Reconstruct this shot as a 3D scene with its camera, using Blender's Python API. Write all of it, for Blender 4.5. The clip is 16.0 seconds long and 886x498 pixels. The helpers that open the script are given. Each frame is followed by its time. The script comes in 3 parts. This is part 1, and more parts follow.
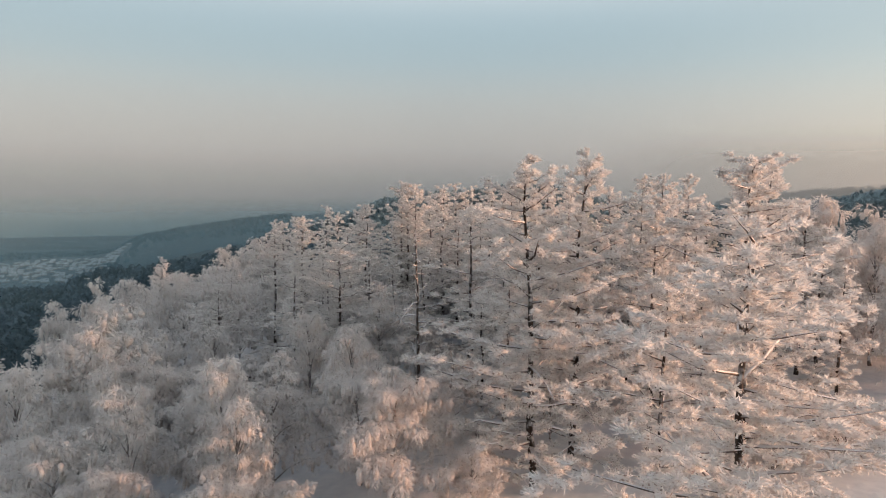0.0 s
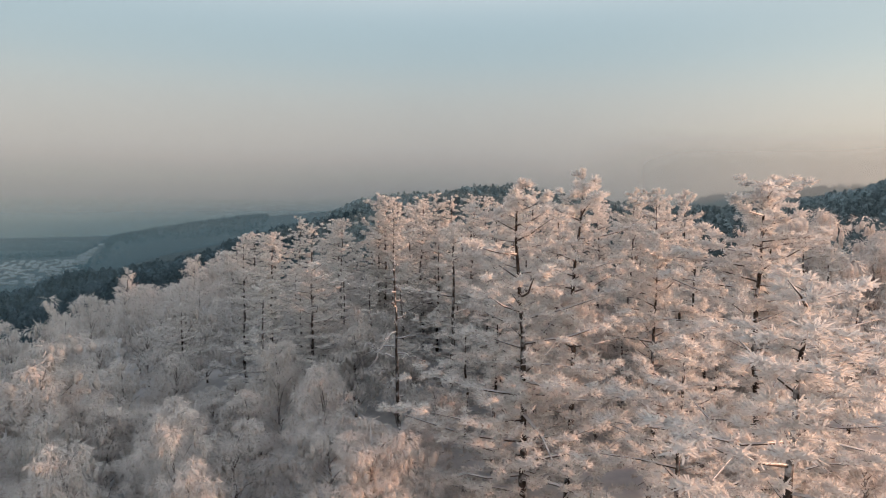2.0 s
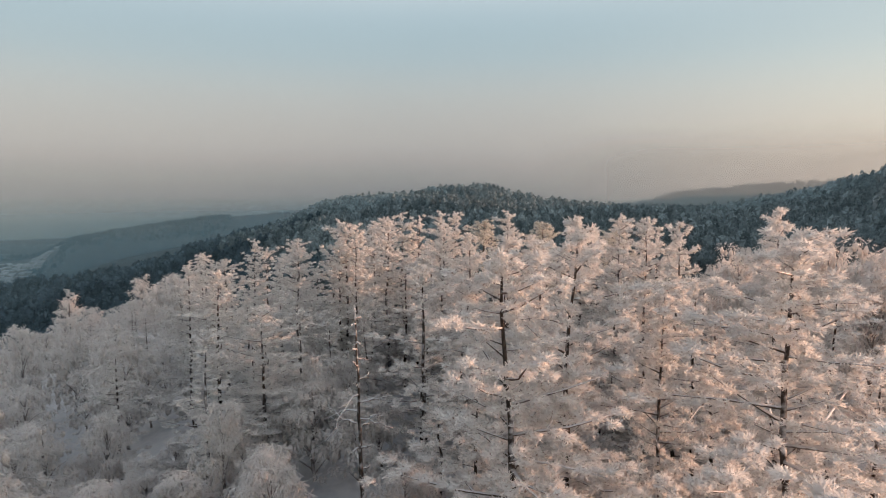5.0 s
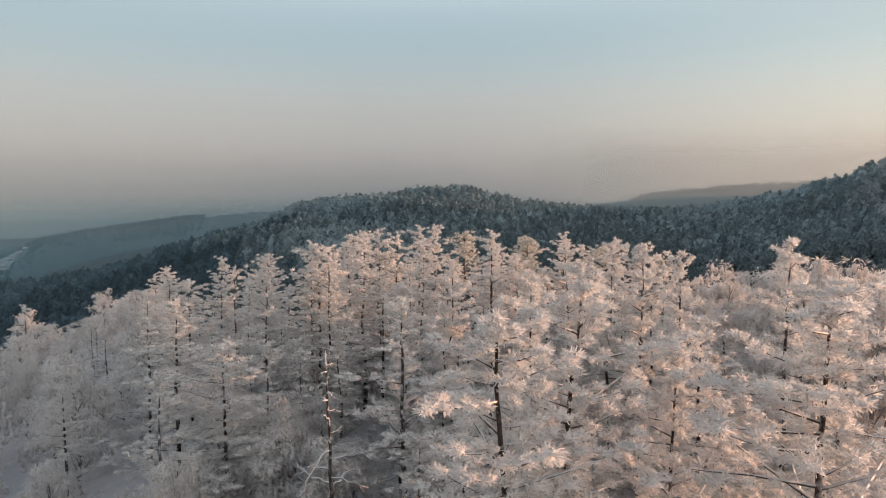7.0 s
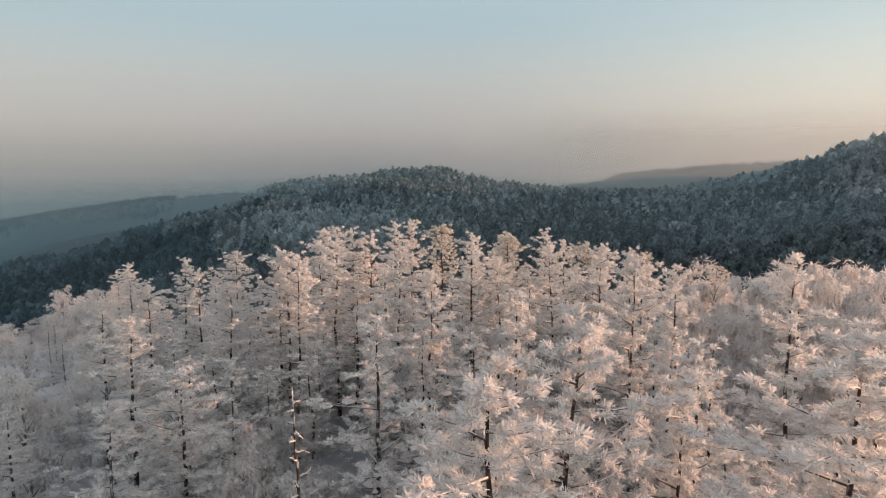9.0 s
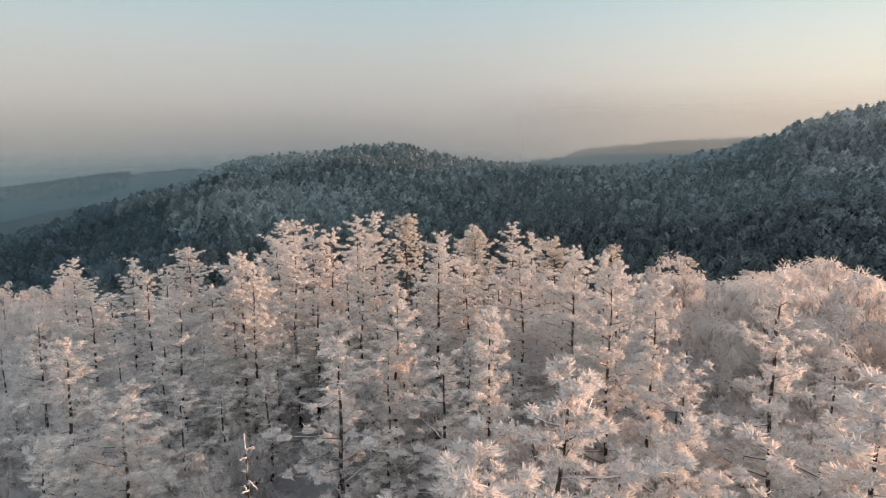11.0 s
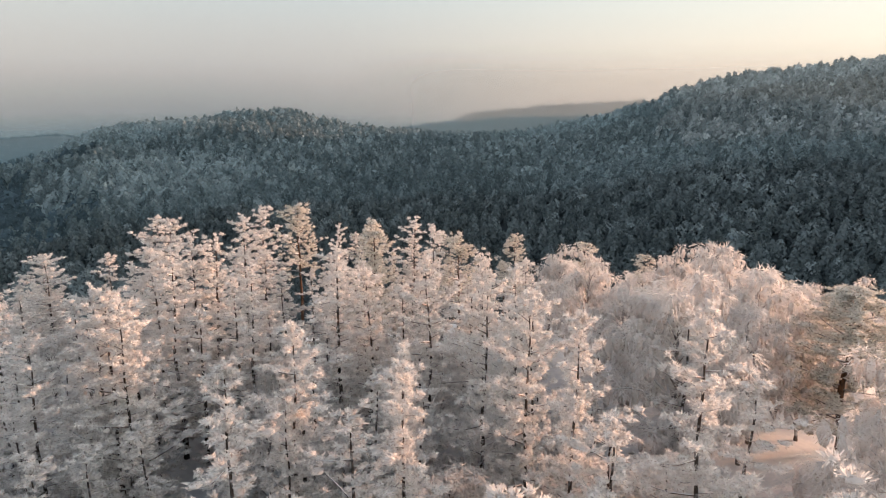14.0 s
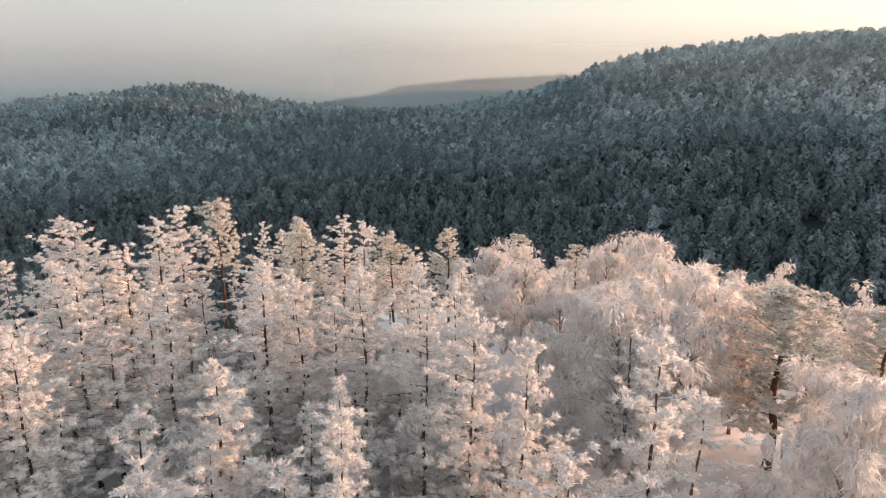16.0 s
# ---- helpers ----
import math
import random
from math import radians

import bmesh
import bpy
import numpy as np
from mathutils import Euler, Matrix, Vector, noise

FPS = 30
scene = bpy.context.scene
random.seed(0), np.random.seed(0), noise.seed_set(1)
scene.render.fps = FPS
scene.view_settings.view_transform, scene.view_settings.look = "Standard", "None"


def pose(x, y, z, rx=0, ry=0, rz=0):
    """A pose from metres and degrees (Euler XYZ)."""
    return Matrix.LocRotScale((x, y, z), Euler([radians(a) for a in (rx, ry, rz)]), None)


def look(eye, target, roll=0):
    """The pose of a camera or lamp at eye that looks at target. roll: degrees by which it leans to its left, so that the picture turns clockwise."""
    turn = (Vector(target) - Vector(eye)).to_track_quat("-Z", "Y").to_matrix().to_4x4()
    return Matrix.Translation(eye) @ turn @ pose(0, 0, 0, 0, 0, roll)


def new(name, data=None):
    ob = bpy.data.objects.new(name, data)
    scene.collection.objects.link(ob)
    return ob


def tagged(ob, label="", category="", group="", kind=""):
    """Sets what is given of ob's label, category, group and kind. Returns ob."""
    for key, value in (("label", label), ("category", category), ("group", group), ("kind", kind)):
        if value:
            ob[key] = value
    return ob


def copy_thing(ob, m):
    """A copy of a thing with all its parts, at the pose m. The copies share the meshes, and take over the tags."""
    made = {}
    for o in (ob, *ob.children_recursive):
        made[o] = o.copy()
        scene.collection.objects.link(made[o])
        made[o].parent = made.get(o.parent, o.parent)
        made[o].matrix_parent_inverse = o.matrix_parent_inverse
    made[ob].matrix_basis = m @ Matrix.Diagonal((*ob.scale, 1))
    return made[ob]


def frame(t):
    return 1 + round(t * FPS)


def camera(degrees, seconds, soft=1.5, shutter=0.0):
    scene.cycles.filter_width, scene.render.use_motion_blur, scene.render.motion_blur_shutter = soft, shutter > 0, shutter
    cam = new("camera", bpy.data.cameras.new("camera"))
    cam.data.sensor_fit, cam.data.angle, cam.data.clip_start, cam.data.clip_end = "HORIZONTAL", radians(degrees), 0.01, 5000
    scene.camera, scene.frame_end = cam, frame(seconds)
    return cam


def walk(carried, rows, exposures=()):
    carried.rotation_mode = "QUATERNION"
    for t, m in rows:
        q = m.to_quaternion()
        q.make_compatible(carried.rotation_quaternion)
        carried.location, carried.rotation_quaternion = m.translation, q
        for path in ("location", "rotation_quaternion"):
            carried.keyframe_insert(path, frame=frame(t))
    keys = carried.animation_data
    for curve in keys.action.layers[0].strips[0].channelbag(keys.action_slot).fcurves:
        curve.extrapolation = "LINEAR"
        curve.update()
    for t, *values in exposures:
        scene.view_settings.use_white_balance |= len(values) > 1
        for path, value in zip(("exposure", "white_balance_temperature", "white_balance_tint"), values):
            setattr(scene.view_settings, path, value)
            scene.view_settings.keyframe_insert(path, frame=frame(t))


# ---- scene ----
cam = camera(66.06, 16.0, 1.1)
# seconds, eye in metres, yaw, pitch and roll in degrees
PATH_ROWS = [
    (0, 0.00, 0.00, 14.00, -2.76, -4.55, 0.31),
    (0.5, 0.02, 1.20, 14.30, -3.18, -4.53, 0.31),
    (1, 0.04, 2.36, 14.68, -3.65, -4.59, 0.30),
    (1.5, -0.00, 3.46, 15.10, -4.14, -4.58, 0.24),
    (2, 0.00, 4.61, 15.58, -4.62, -4.65, 0.19),
    (2.5, 0.05, 5.74, 16.04, -5.07, -4.68, 0.20),
    (3, 0.08, 6.82, 16.52, -5.58, -4.74, 0.12),
    (3.5, 0.20, 8.00, 16.93, -6.03, -4.75, -0.01),
    (4, 0.28, 9.05, 17.43, -6.52, -4.82, -0.18),
    (6.5, 0.74, 15.29, 19.72, -8.87, -4.90, -0.13),
    (7, 0.84, 16.31, 20.20, -9.37, -4.93, -0.13),
    (7.5, 0.95, 17.35, 20.65, -9.87, -5.05, -0.16),
    (8, 1.02, 18.33, 21.14, -10.42, -5.56, -0.13),
    (8.5, 1.16, 19.32, 21.65, -10.94, -6.12, -0.15),
    (11, 1.82, 23.83, 24.24, -14.59, -8.75, -0.11),
    (11.5, 1.93, 24.83, 24.80, -15.93, -9.27, -0.07),
    (12, 2.06, 25.71, 25.31, -17.46, -9.78, -0.15),
    (12.5, 2.16, 26.62, 25.84, -19.04, -10.31, -0.14),
    (13, 2.35, 27.39, 26.40, -20.60, -10.85, -0.10),
    (13.5, 2.55, 28.33, 26.88, -22.06, -11.34, -0.10),
    (14, 2.85, 29.49, 27.39, -23.73, -11.89, -0.05),
    (14.5, 3.04, 30.37, 27.90, -25.22, -12.38, 0.00),
    (15, 3.29, 31.29, 28.45, -26.88, -12.94, -0.01),
    (15.5, 3.46, 32.03, 28.97, -28.37, -13.46, 0.00),
    (16, 3.81, 32.98, 29.52, -30.04, -14.05, 0.11),
]
walk(cam, [(t, pose(x, y, z, 90 + pitch, 0, yaw) @ pose(0, 0, 0, 0, 0, roll)) for t, x, y, z, yaw, pitch, roll in PATH_ROWS],
     [(0.0, 0.0), (8.0, 0.03), (11.0, 0.19), (13.5, 0.35), (16.0, 0.52)])

# ---- light ----
SUN_AZ, SUN_EL = 96.0, 5.5           # degrees clockwise from +y, degrees up
SUN_WAY = Vector((math.sin(radians(SUN_AZ)) * math.cos(radians(SUN_EL)), math.cos(radians(SUN_AZ)) * math.cos(radians(SUN_EL)), math.sin(radians(SUN_EL))))

world = bpy.data.worlds.new("winter_sky")
scene.world = world
world.use_nodes = True
wt = world.node_tree
wt.nodes.clear()


def wnode(kind, **values):
    n = wt.nodes.new(kind)
    for k, v in values.items():
        n.inputs[k].default_value = v
    return n


def ramp_of(node, stops):
    el = node.color_ramp.elements
    while len(el) > 1:
        el.remove(el[-1])
    el[0].position, el[0].color = stops[0][0], (*stops[0][1], 1)
    for p, c in stops[1:]:
        e = el.new(p)
        e.color = (*c, 1)
    return node


w_out = wt.nodes.new("ShaderNodeOutputWorld")
w_bg = wt.nodes.new("ShaderNodeBackground")
sky = wt.nodes.new("ShaderNodeTexSky")
sky.sky_type, sky.sun_disc = "NISHITA", False
sky.sun_elevation, sky.sun_rotation = radians(SUN_EL), radians(SUN_AZ)
sky.air_density, sky.dust_density, sky.ozone_density = 1.0, 2.0, 1.5
w_co = wt.nodes.new("ShaderNodeTexCoord")
w_sep = wt.nodes.new("ShaderNodeSeparateXYZ")
wt.links.new(w_co.outputs["Generated"], w_sep.inputs[0])
# cold haze: the colour of the air by height above the horizon, away from the sun and towards it
w_h = wnode("ShaderNodeMapRange", **{"From Min": -0.08, "From Max": 0.363})
wt.links.new(w_sep.outputs["Z"], w_h.inputs["Value"])
cold = ramp_of(wt.nodes.new("ShaderNodeValToRGB"), [
    (0.0, (0.19, 0.185, 0.18)), (0.11, (0.235, 0.228, 0.22)), (0.20, (0.30, 0.268, 0.25)), (0.32, (0.43, 0.388, 0.358)),
    (0.47, (0.475, 0.472, 0.45)), (0.60, (0.375, 0.465, 0.50)), (0.80, (0.33, 0.45, 0.52)), (1.0, (1.30, 1.21, 1.13))])
warm = ramp_of(wt.nodes.new("ShaderNodeValToRGB"), [
    (0.0, (0.50, 0.40, 0.33)), (0.11, (0.68, 0.49, 0.38)), (0.20, (0.82, 0.61, 0.46)), (0.32, (0.80, 0.67, 0.52)),
    (0.47, (0.74, 0.73, 0.63)), (0.60, (0.58, 0.65, 0.64)), (0.80, (0.46, 0.53, 0.56)), (1.0, (1.34, 1.22, 1.10))])
for n in (cold, warm):
    n.color_ramp.interpolation = "B_SPLINE"
    wt.links.new(w_h.outputs[0], n.inputs[0])
w_dot = wt.nodes.new("ShaderNodeVectorMath")
w_dot.operation = "DOT_PRODUCT"
w_dot.inputs[1].default_value = (math.sin(radians(SUN_AZ)), math.cos(radians(SUN_AZ)), 0.0)
wt.links.new(w_co.outputs["Generated"], w_dot.inputs[0])
w_side = wnode("ShaderNodeMapRange", **{"From Min": 0.1, "From Max": 1.0})
w_side.interpolation_type = "SMOOTHSTEP"
wt.links.new(w_dot.outputs["Value"], w_side.inputs["Value"])
w_air = wt.nodes.new("ShaderNodeMix")
w_air.data_type = "RGBA"
wt.links.new(w_side.outputs[0], w_air.inputs["Factor"])
wt.links.new(cold.outputs[0], w_air.inputs[6])
wt.links.new(warm.outputs[0], w_air.inputs[7])
# clear sky above the haze
w_sky = wt.nodes.new("ShaderNodeVectorMath")
w_sky.operation = "SCALE"
w_sky.inputs["Scale"].default_value = 0.15
wt.links.new(sky.outputs[0], w_sky.inputs[0])
w_up = wnode("ShaderNodeMapRange", **{"From Min": 0.363, "From Max": 0.85})
wt.links.new(w_sep.outputs["Z"], w_up.inputs["Value"])
w_mix = wt.nodes.new("ShaderNodeMix")
w_mix.data_type = "RGBA"
wt.links.new(w_up.outputs[0], w_mix.inputs["Factor"])
wt.links.new(w_air.outputs[2], w_mix.inputs[6])
wt.links.new(w_sky.outputs[0], w_mix.inputs[7])
# the glow round the low sun
w_glow = wt.nodes.new("ShaderNodeVectorMath")
w_glow.operation = "DOT_PRODUCT"
w_glow.inputs[1].default_value = SUN_WAY
wt.links.new(w_co.outputs["Generated"], w_glow.inputs[0])
w_pos = wnode("ShaderNodeMath")
w_pos.operation, w_pos.inputs[1].default_value = "MAXIMUM", 0.0
wt.links.new(w_glow.outputs["Value"], w_pos.inputs[0])
w_pow = wnode("ShaderNodeMath")
w_pow.operation, w_pow.inputs[1].default_value = "POWER", 22.0
wt.links.new(w_pos.outputs[0], w_pow.inputs[0])
w_tint = wt.nodes.new("ShaderNodeVectorMath")
w_tint.operation, w_tint.inputs[0].default_value = "SCALE", (6.0, 4.2, 2.6)
wt.links.new(w_pow.outputs[0], w_tint.inputs["Scale"])
w_sum = wt.nodes.new("ShaderNodeVectorMath")
w_sum.operation = "ADD"
wt.links.new(w_mix.outputs[2], w_sum.inputs[0])
wt.links.new(w_tint.outputs[0], w_sum.inputs[1])
wt.links.new(w_sum.outputs[0], w_bg.inputs["Color"])
w_bg.inputs["Strength"].default_value = 1.17
wt.links.new(w_bg.outputs[0], w_out.inputs[0])

sun = new("sun", bpy.data.lights.new("sun", "SUN"))
sun.data.energy, sun.data.angle, sun.data.color = 5.0, radians(1.2), (1.0, 0.52, 0.32)
sun.matrix_world = look(SUN_WAY * 300, (0, 0, 0))


# ---- materials ----
def material(name):
    m = bpy.data.materials.new(name)
    m.use_nodes = True
    t = m.node_tree
    t.nodes.clear()
    return m, t, t.nodes.new("ShaderNodeOutputMaterial")


def node(t, kind, links=(), **values):
    n = t.nodes.new(kind)
    for k, v in values.items():
        n.inputs[k].default_value = v
    for k, s in links:
        t.links.new(s, n.inputs[k])
    return n


def mixed(t, factor, a, b):
    n = t.nodes.new("ShaderNodeMix")
    n.data_type = "RGBA"
    for slot, v in ((0, factor), (6, a), (7, b)):
        if isinstance(v, (int, float)):
            n.inputs[slot].default_value = v
        elif isinstance(v, tuple):
            n.inputs[slot].default_value = (*v, 1)
        else:
            t.links.new(v, n.inputs[slot])
    return n.outputs[2]


def noise_at(t, scale, detail=3.0, co=None):
    n = node(t, "ShaderNodeTexNoise", Scale=scale, Detail=detail)
    if co is not None:
        t.links.new(co, n.inputs["Vector"])
    return n.outputs["Fac"]


def stepped(t, value, lo, hi):
    return node(t, "ShaderNodeMapRange", [("Value", value)], **{"From Min": lo, "From Max": hi}).outputs[0]


def rime(name, frost, bare, share, glow=0.4):
    """Rime-covered twigs: scattering ice needles, with a share of barer, darker twigs."""
    m, t, out = material(name)
    geo = t.nodes.new("ShaderNodeNewGeometry")
    co = t.nodes.new("ShaderNodeTexCoord")
    soft = stepped(t, noise_at(t, 0.9, 2.0, co.outputs["Object"]), 0.35, 0.7)
    pick = stepped(t, geo.outputs["Random Per Island"], 1.0 - share, 1.0 - share + 0.08)
    shade = mixed(t, soft, tuple(0.86 * c for c in frost), frost)
    colour = mixed(t, pick, shade, bare)
    d = node(t, "ShaderNodeBsdfDiffuse", [("Color", colour)], Roughness=0.5)
    tr = node(t, "ShaderNodeBsdfTranslucent", [("Color", colour)])
    mx = node(t, "ShaderNodeMixShader", [(1, d.outputs[0]), (2, tr.outputs[0])])
    mx.inputs[0].default_value = glow
    t.links.new(mx.outputs[0], out.inputs[0])
    return m


def packed_rime(name, frost, twig):
    """The thick of a tuft: rime packed on crossing twigs, which show darker between the crystals."""
    m, t, out = material(name)
    co = t.nodes.new("ShaderNodeTexCoord")
    fine = noise_at(t, 9.0, 4.0, co.outputs["Object"])
    broad = noise_at(t, 1.1, 2.0, co.outputs["Object"])
    colour = mixed(t, stepped(t, fine, 0.44, 0.34), frost, twig)
    colour = mixed(t, stepped(t, broad, 0.3, 0.6), tuple(0.90 * c for c in frost), colour)
    b = node(t, "ShaderNodeBump", [("Height", fine)], Strength=0.6, Distance=0.10)
    d = node(t, "ShaderNodeBsdfDiffuse", [("Color", colour), ("Normal", b.outputs[0])], Roughness=0.5)
    tr = node(t, "ShaderNodeBsdfTranslucent", [("Color", colour), ("Normal", b.outputs[0])])
    mx = node(t, "ShaderNodeMixShader", [(1, d.outputs[0]), (2, tr.outputs[0])])
    mx.inputs[0].default_value = 0.45
    t.links.new(mx.outputs[0], out.inputs[0])
    return m


def bark(name, dark, light, frost_low=0.25, frost_high=0.75, scale=6.0):
    """Furrowed bark with rime lying on its upper and windward sides."""
    m, t, out = material(name)
    co = t.nodes.new("ShaderNodeTexCoord")
    geo = t.nodes.new("ShaderNodeNewGeometry")
    mp = node(t, "ShaderNodeMapping", [("Vector", co.outputs["Object"])])
    mp.inputs["Scale"].default_value = (1.0, 1.0, 0.22)
    grain = noise_at(t, scale * 2.2, 5.0, mp.outputs[0])
    colour = mixed(t, stepped(t, grain, 0.35, 0.68), dark, light)
    sep = node(t, "ShaderNodeSeparateXYZ", [(0, geo.outputs["Normal"])])
    patch = noise_at(t, scale * 0.45, 4.0, co.outputs["Object"])
    add = node(t, "ShaderNodeMath", [(0, sep.outputs["Z"]), (1, patch)])
    colour = mixed(t, stepped(t, add.outputs[0], frost_low + 0.5, frost_high + 0.5), colour, (0.72, 0.72, 0.74))
    b = node(t, "ShaderNodeBump", [("Height", grain)], Strength=0.6, Distance=0.03)
    p = node(t, "ShaderNodeBsdfPrincipled", [("Base Color", colour), ("Normal", b.outputs[0])], Roughness=0.9)
    t.links.new(p.outputs[0], out.inputs[0])
    return m


RIME = rime("rime_on_larch", (0.92, 0.905, 0.895), (0.26, 0.19, 0.15), 0.05, 0.40)
RIME_BIRCH = rime("rime_on_birch", (0.91, 0.89, 0.88), (0.52, 0.43, 0.38), 0.04, 0.46)
RIME_BODY = packed_rime("packed_rime", (0.91, 0.895, 0.885), (0.42, 0.34, 0.30))
BIRCH_BODY = packed_rime("packed_birch_rime", (0.84, 0.81, 0.79), (0.52, 0.44, 0.40))
RIME_PINE = rime("rime_on_pine", (0.90, 0.88, 0.84), (0.20, 0.19, 0.13), 0.16, 0.40)
PINE_BODY = packed_rime("packed_pine_rime", (0.82, 0.79, 0.74), (0.24, 0.21, 0.16))
BARK = bark("larch_bark", (0.018, 0.014, 0.012), (0.075, 0.055, 0.045), 0.02, 0.30)
BARK_LIMB = bark("limb_bark", (0.05, 0.04, 0.035), (0.12, 0.09, 0.075), -0.2, 0.3, 9.0)
BARK_BIRCH = bark("birch_bark", (0.045, 0.035, 0.03), (0.20, 0.16, 0.14), -0.15, 0.35, 5.0)
BARK_SHOOT = bark("rimed_birch_limb", (0.16, 0.14, 0.13), (0.42, 0.38, 0.36), -0.55, -0.05, 5.0)
BARK_PINE = bark("pine_bark", (0.035, 0.022, 0.015), (0.17, 0.085, 0.045), 0.35, 0.85, 4.0)
BARK_SNAG = bark("dead_wood", (0.06, 0.045, 0.04), (0.16, 0.12, 0.10), -0.35, 0.1, 8.0)


def forest_material(name, dark, frost):
    """Conifer and birch crowns of the far slopes: the tone of each tree goes from dark needles to thick rime, both
    tinted for shade and haze.
    """
    m, t, out = material(name)
    at = t.nodes.new("ShaderNodeAttribute")
    at.attribute_name = "tone"
    geo = t.nodes.new("ShaderNodeNewGeometry")
    sep = node(t, "ShaderNodeSeparateXYZ", [(0, geo.outputs["Normal"])])
    up = node(t, "ShaderNodeMath", [(0, sep.outputs["Z"])])
    up.operation = "ABSOLUTE"
    isle = node(t, "ShaderNodeMath", [(0, geo.outputs["Random Per Island"])])
    isle.operation, isle.inputs[1].default_value = "MULTIPLY", 0.14
    f = node(t, "ShaderNodeMath", [(0, at.outputs["Fac"]), (1, isle.outputs[0])])
    f.use_clamp = True
    colour = mixed(t, f.outputs[0], dark, frost)
    d = node(t, "ShaderNodeBsdfDiffuse", [("Color", colour)])
    tr = node(t, "ShaderNodeBsdfTranslucent", [("Color", colour)])
    mx = node(t, "ShaderNodeMixShader", [(1, d.outputs[0]), (2, tr.outputs[0])])
    mx.inputs[0].default_value = 0.25
    t.links.new(mx.outputs[0], out.inputs[0])
    return m


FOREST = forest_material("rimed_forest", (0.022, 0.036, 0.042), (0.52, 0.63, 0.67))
# paler copy for the eastern hillside: rime plus haze put into the colour
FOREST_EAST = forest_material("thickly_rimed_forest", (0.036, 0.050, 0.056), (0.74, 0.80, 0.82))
# western flank: the valley's shade is painted in by darkening both colours
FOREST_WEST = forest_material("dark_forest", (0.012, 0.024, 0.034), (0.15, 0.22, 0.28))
# distance haze is mixed into these colours as a dull blue
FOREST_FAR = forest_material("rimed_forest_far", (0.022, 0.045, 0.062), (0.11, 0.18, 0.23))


def ground_material():
    m, t, out = material("snow_and_brush")
    co = t.nodes.new("ShaderNodeTexCoord")
    xy = co.outputs["Object"]
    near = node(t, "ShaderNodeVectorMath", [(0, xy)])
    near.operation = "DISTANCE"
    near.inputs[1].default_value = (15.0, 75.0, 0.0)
    # snow on the hilltop, shade between the far trees painted dark on their floor, fields in the plain
    fine = noise_at(t, 1.3, 5.0, xy)
    snow = mixed(t, stepped(t, fine, 0.3, 0.7), (0.72, 0.73, 0.76), (0.84, 0.84, 0.85))
    wood_shade_n = noise_at(t, 0.05, 6.0, xy)
    wood_shade = mixed(t, stepped(t, wood_shade_n, 0.35, 0.7), (0.018, 0.028, 0.034), (0.05, 0.068, 0.075))
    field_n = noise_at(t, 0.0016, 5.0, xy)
    # fields and belts in dark blue: valley shade and haze put into the colour
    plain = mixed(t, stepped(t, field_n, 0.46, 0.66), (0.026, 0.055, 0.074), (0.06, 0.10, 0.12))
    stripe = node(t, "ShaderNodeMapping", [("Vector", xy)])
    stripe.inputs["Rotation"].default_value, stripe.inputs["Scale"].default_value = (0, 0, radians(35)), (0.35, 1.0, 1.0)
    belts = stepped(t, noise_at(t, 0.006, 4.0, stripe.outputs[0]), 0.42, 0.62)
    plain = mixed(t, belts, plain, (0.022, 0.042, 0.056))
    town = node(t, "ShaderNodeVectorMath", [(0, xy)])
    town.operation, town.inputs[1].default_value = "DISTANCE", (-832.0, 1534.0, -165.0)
    # the village's snowy ground, tinted down the same way
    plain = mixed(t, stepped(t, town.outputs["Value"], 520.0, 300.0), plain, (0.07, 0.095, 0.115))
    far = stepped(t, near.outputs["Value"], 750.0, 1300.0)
    woods = mixed(t, far, wood_shade, plain)
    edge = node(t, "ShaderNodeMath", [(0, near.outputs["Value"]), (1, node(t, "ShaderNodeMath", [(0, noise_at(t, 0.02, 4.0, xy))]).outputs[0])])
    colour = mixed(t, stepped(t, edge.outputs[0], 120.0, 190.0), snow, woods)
    b = node(t, "ShaderNodeBump", [("Height", fine)], Strength=0.35, Distance=0.15)
    p = node(t, "ShaderNodeBsdfPrincipled", [("Base Color", colour), ("Normal", b.outputs[0])], Roughness=0.85)
    t.links.new(p.outputs[0], out.inputs[0])
    return m


def plain_material(name, a, b, scale, rough=0.85):
    m, t, out = material(name)
    co = t.nodes.new("ShaderNodeTexCoord")
    n = noise_at(t, scale, 4.0, co.outputs["Object"])
    colour = mixed(t, stepped(t, n, 0.35, 0.65), a, b)
    p = node(t, "ShaderNodeBsdfPrincipled", [("Base Color", colour)], Roughness=rough)
    t.links.new(p.outputs[0], out.inputs[0])
    return m


GROUND = ground_material()
WALL = plain_material("house_wall", (0.22, 0.20, 0.19), (0.34, 0.31, 0.29), 0.3)
ROOF = plain_material("snowy_roof", (0.40, 0.43, 0.46), (0.62, 0.64, 0.66), 0.4)


# ---- terrain ----
VIEW = (2.0, 30.0)          # the middle of the hills


def table(az, rows):
    """Smooth values between the rows of a table by bearing."""
    a = np.array([r[0] for r in rows], float)
    i = np.clip(np.searchsorted(a, az) - 1, 0, len(a) - 2)
    f = np.clip((az - a[i]) / (a[i + 1] - a[i]), 0, 1)
    f = f * f * (3 - 2 * f) * 0.5 + f * 0.5
    return [np.array([r[k] for r in rows], float)[i] * (1 - f) + np.array([r[k] for r in rows], float)[i + 1] * f for k in range(1, len(rows[0]))]


